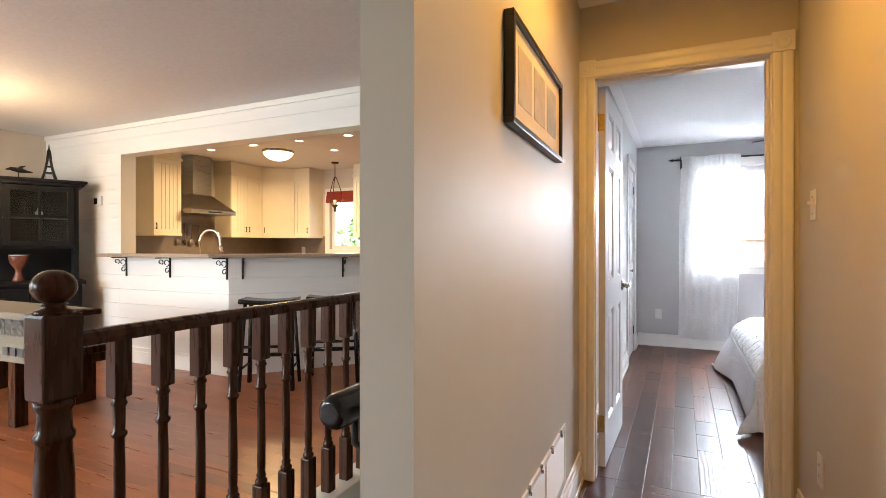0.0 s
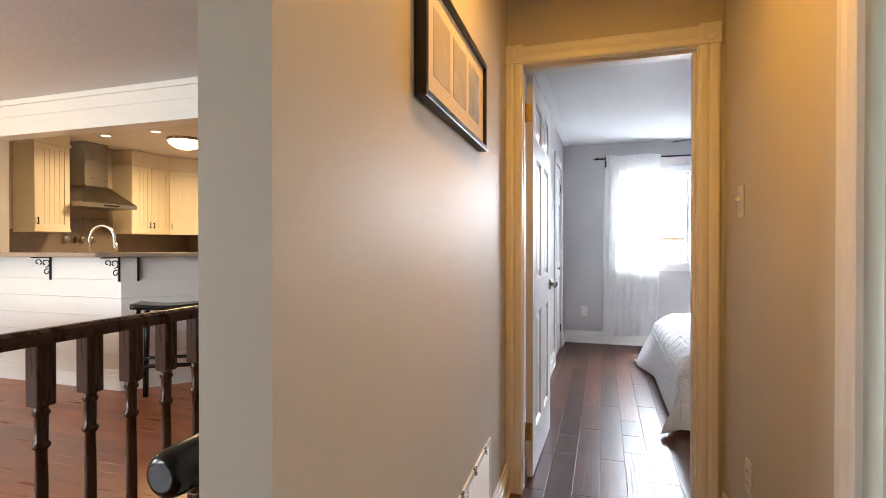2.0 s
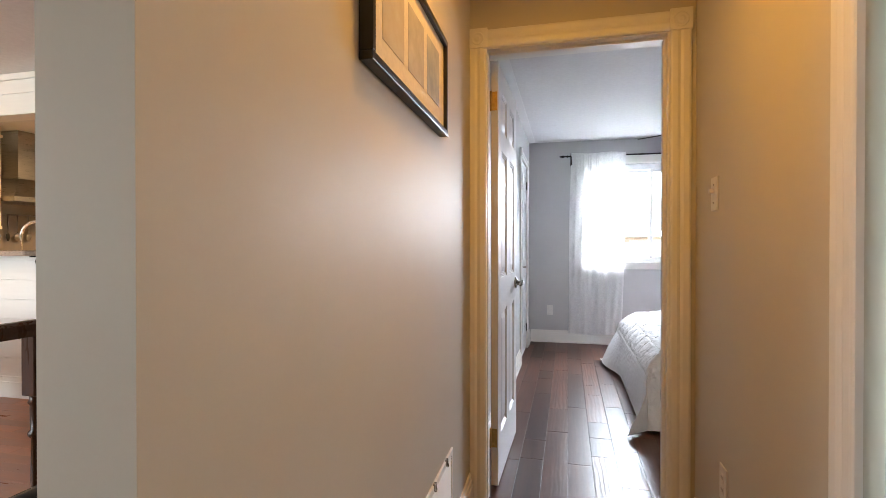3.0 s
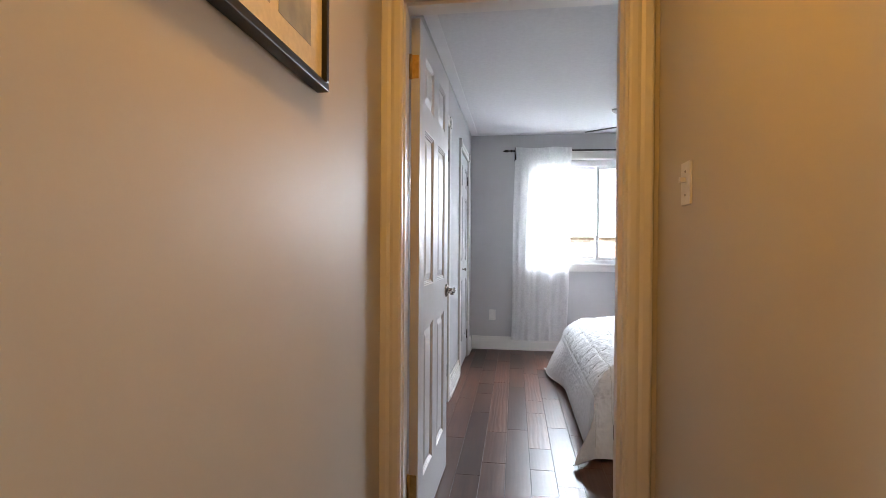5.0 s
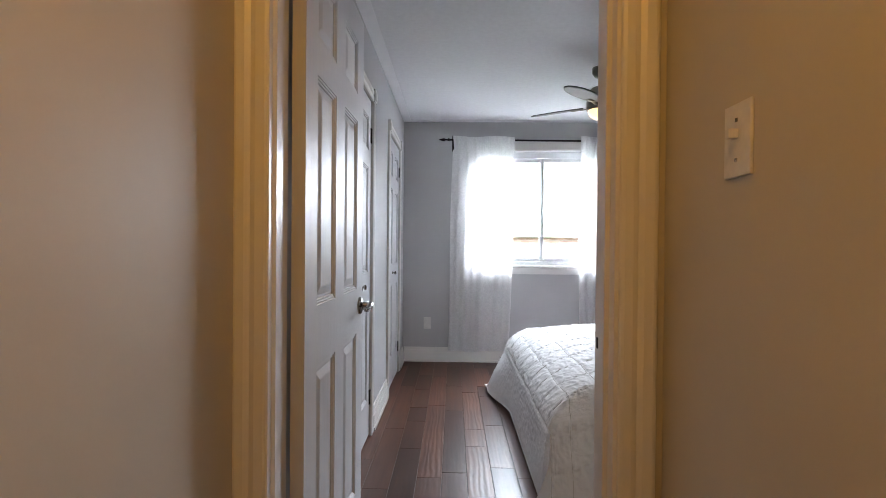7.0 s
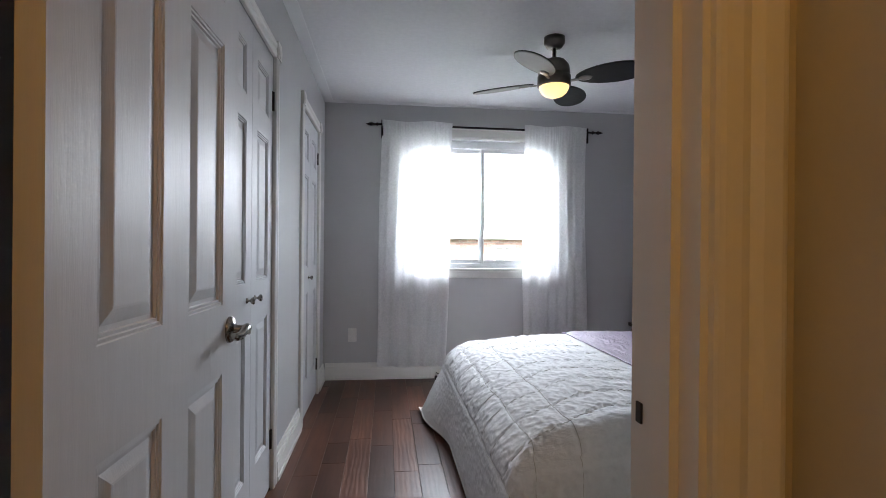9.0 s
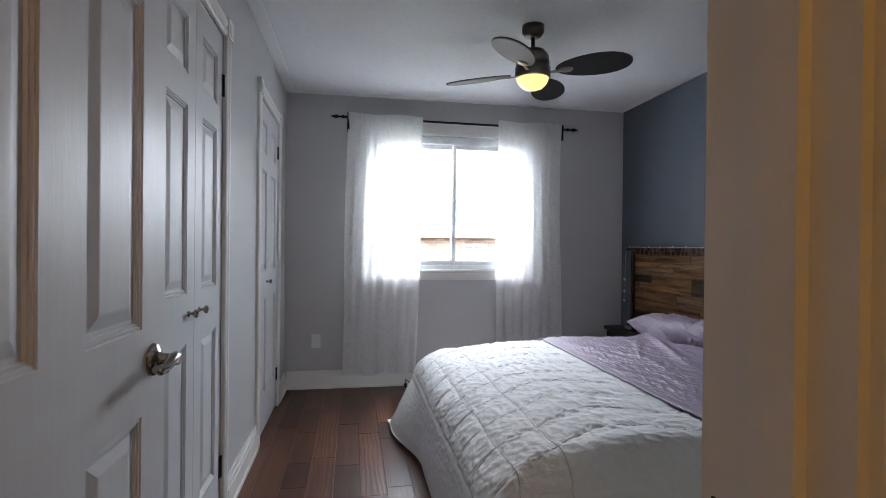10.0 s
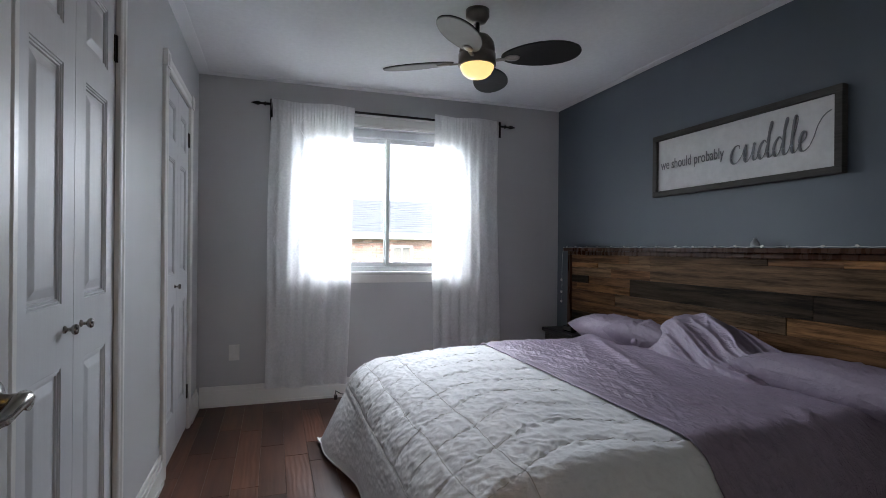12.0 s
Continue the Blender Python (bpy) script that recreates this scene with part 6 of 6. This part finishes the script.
for x, h, mt in ((0.16, 0.16, "bronze"), (0.28, 0.09, "mat_card"), (-0.3, 0.08, "mat_card")):
    jar = solid("bottle" if h > 0.1 else "jar", lathe(bmesh.new(), [(0.03, 0), (0.034, h * 0.5), (0.015, h * 0.75), (0.014, h)], 14, T(onm(HM, x, 0.25, 1.595))), mt, "small dark bottle on the hutch shelf" if h > 0.1 else "small pale jar on the hutch shelf", "bottle" if h > 0.1 else "jar")

# ---- outside: the neighbouring house behind the bedroom, greenery ----
house = thing("neighbour_house", "low red brick house with a grey shingle roof", "house", (3, 16, -1.3))
part("wall", boxm(-8, 16.02, -1.3, 11, 22, 1.45), "mortar", house)
bk = mesh_of("brick", boxm(-0.1, -0.02, -0.031, 0.1, 0.02, 0.031, 0.003), "brick")
rest = bmesh.new()
for r in range(-36, 36):
    z = 0.0 + r * 0.075
    if not -1.25 < z < 1.42:
        continue
    for c in range(-40, 60):
        x = c * 0.212 + (0.106 if r % 2 else 0)
        if 3.33 < x < 3.92 and 0.35 < z < 1.25:
            continue
        if 1.6 < x < 5.2 and z > 0.62:
            o = new("brick", bk)
            o.parent = house
            o.matrix_parent_inverse = house.matrix_basis.inverted()
            o.location = (x, 16.005, z)
        elif -1 < x < 9 and z > -0.6:
            box(rest, x - 0.1, 15.985, z - 0.031, x + 0.1, 16.02, z + 0.031)
part("bricks", rest, "brick", house)["kind"] = "stuff"
bm = bmesh.new()
vs = [bm.verts.new(p) for p in ((-8.4, 15.88, 1.47), (11.4, 15.88, 1.47), (11.4, 20.6, 2.75), (-8.4, 20.6, 2.75), (-8.4, 15.88, 1.53), (11.4, 15.88, 1.53), (11.4, 20.6, 2.81), (-8.4, 20.6, 2.81))]
for f in ((0, 1, 2, 3), (7, 6, 5, 4), (0, 4, 5, 1), (1, 5, 6, 2), (2, 6, 7, 3), (3, 7, 4, 0)):
    bm.faces.new([vs[i] for i in f])
rf = part("roof", bm, "shingle", house)
for k in range(17):
    y0 = 15.88 + k * 0.28
    part("shingle_course", boxm(-8.4, y0, 1.532 + (y0 - 15.88) * 0.271, 11.4, y0 + 0.31, 1.545 + (y0 - 15.88) * 0.271, m=T((0, y0, 0)) @ Matrix.Rotation(0, 4, "X") @ T((0, -y0, 0))), "shingle", rf)
part("fascia", boxm(-8.4, 15.82, 1.40, 11.4, 15.88, 1.55), "vinyl", house, "white gutter and fascia")
hw = part("window", box(box(boxm(3.34, 15.96, 0.36, 3.40, 16.02, 1.24), 3.85, 15.96, 0.36, 3.91, 16.02, 1.24), 3.40, 15.96, 1.18, 3.85, 16.02, 1.24), "vinyl", house)
part("pane", boxm(3.40, 15.99, 0.36, 3.85, 16.0, 1.18), "blade_pale", hw)
part("glazing_bar", boxm(3.61, 15.97, 0.36, 3.64, 15.99, 1.18), "vinyl", hw)
tree = thing("tree", "leafy green garden tree outside the kitchen window", "tree", (-6.5, 13, -1.3))
part("trunk", tube(bmesh.new(), [(-6.5, 13, -1.3), (-6.45, 13, 0.2), (-6.6, 13.05, 1.4), (-6.5, 13, 2.4)], [0.16, 0.12, 0.09, 0.03], 10), "dark_wood", tree)
for a, z in ((0.3, 0.4), (2.0, 0.7), (3.6, 0.9), (5.2, 1.2)):
    part("limb", tube(bmesh.new(), [(-6.5, 13, z), (-6.5 + 0.7 * math.cos(a), 13 + 0.7 * math.sin(a), z + 0.6), (-6.5 + 1.3 * math.cos(a), 13 + 1.3 * math.sin(a), z + 0.9)], [0.06, 0.04, 0.015], 8), "dark_wood", tree)
rnd = random.Random(4)
bm = bmesh.new()
for k in range(2600):
    v = Vector((rnd.gauss(0, 1), rnd.gauss(0, 1), rnd.gauss(0, 1))).normalized() * rnd.uniform(0.5, 1.0) ** 0.5
    p = Vector((-6.5 + 1.7 * v.x, 13 + 1.7 * v.y, 1.3 + 1.5 * v.z)) + Vector((0.3 * noise.noise(v * 3), 0.3 * noise.noise(v * 3 + Vector((5, 0, 0))), 0.3 * noise.noise(v * 4)))
    a, b = Vector((rnd.uniform(-1, 1), rnd.uniform(-1, 1), rnd.uniform(-1, 1))).normalized() * 0.1, Vector((rnd.uniform(-1, 1), rnd.uniform(-1, 1), rnd.uniform(-1, 1))).normalized() * 0.06
    q = [bm.verts.new(p - a), bm.verts.new(p + b), bm.verts.new(p + a), bm.verts.new(p - b)]
    bm.faces.new(q)
part("crown", bm, "leaf", tree)["kind"] = "stuff"

# ---- floors, plank by plank ----
def plank_floor(name, label, material, x0, x1, y0, y1, along, width, lo, hi, seed, gap=0.0012, thick=0.012, near=None, skip=None):
    """Staggered planks; those in the near stretch are parts of their own, the rest joined."""
    slab = solid(name, boxm(x0, y0, -0.04, x1, y1, -thick - 0.001), "subfloor", label, "floor", "structure")
    rnd = random.Random(seed)
    lengths = [lo + (hi - lo) * k / 5 for k in range(6)]
    meshes = {}
    rest = bmesh.new()
    a0, a1, b0, b1 = (y0, y1, x0, x1) if along == "y" else (x0, x1, y0, y1)
    n = 0
    c = b0
    while c < b1 - 0.005:
        w = min(width, b1 - c)
        a = a0 - rnd.uniform(0, hi)
        while a < a1:
            ln = rnd.choice(lengths)
            s, e = max(a, a0), min(a + ln, a1)
            a += ln
            if e - s < 0.02:
                continue
            px, py = ((c + w / 2), (s + e) / 2) if along == "y" else ((s + e) / 2, (c + w / 2))
            if skip and skip(px, py):
                continue
            sx, sy = (w - gap, e - s - gap) if along == "y" else (e - s - gap, w - gap)
            if near and near(px, py) and n < 290:
                key = (round(sx, 3), round(sy, 3))
                if key not in meshes:
                    meshes[key] = mesh_of("plank", boxm(-sx / 2, -sy / 2, -thick, sx / 2, sy / 2, 0, 0.0009 if gap > 0.001 else 0.0004), material)
                o = new("plank", meshes[key])
                o.parent = slab
                o.location = (px, py, rnd.uniform(-0.0006, 0.0))
                n += 1
            else:
                box(rest, px - sx / 2, py - sy / 2, -thick, px + sx / 2, py + sy / 2, -0.0004)
        c += width
    if len(rest.verts):
        part("planks", rest, material, slab)["kind"] = "stuff"
    else:
        rest.free()
    return slab


STAIR = (-0.99, 1.60, -0.05, 3.3)
plank_floor("floor_bedroom", "dark hand-scraped hardwood plank floor", "plank", -0.05, BX1, 3.43, BY1, "y", 0.127, 0.28, 1.15, 5, near=lambda x, y: True)
plank_floor("floor_hall", "dark hand-scraped hardwood plank floor of the hall", "plank", -0.05, 1.0, -2.5, 3.43, "y", 0.127, 0.28, 1.15, 9, near=lambda x, y: y > 1.0 and x > 0)
plank_floor("floor_living", "reddish cherry hardwood strip floor", "red_plank", -6.2, -0.99, -2.5, 4.1, "x", 0.085, 0.4, 1.3, 12, gap=0.0006, near=lambda x, y: x < -1.0 and 2.2 < y < 4.1 and x > -5.0)
plank_floor("floor_kitchen", "reddish cherry hardwood strip floor of the kitchen", "red_plank", -6.2, -0.12, 4.1, 7.14, "x", 0.085, 0.4, 1.3, 14, gap=0.0006, near=lambda x, y: x > -3.4 and y < 5.4)
plank_floor("floor_entry", "reddish cherry hardwood strip floor by the entry", "red_plank", -0.99, -0.05, -2.5, 1.60, "x", 0.085, 0.4, 0.9, 15)
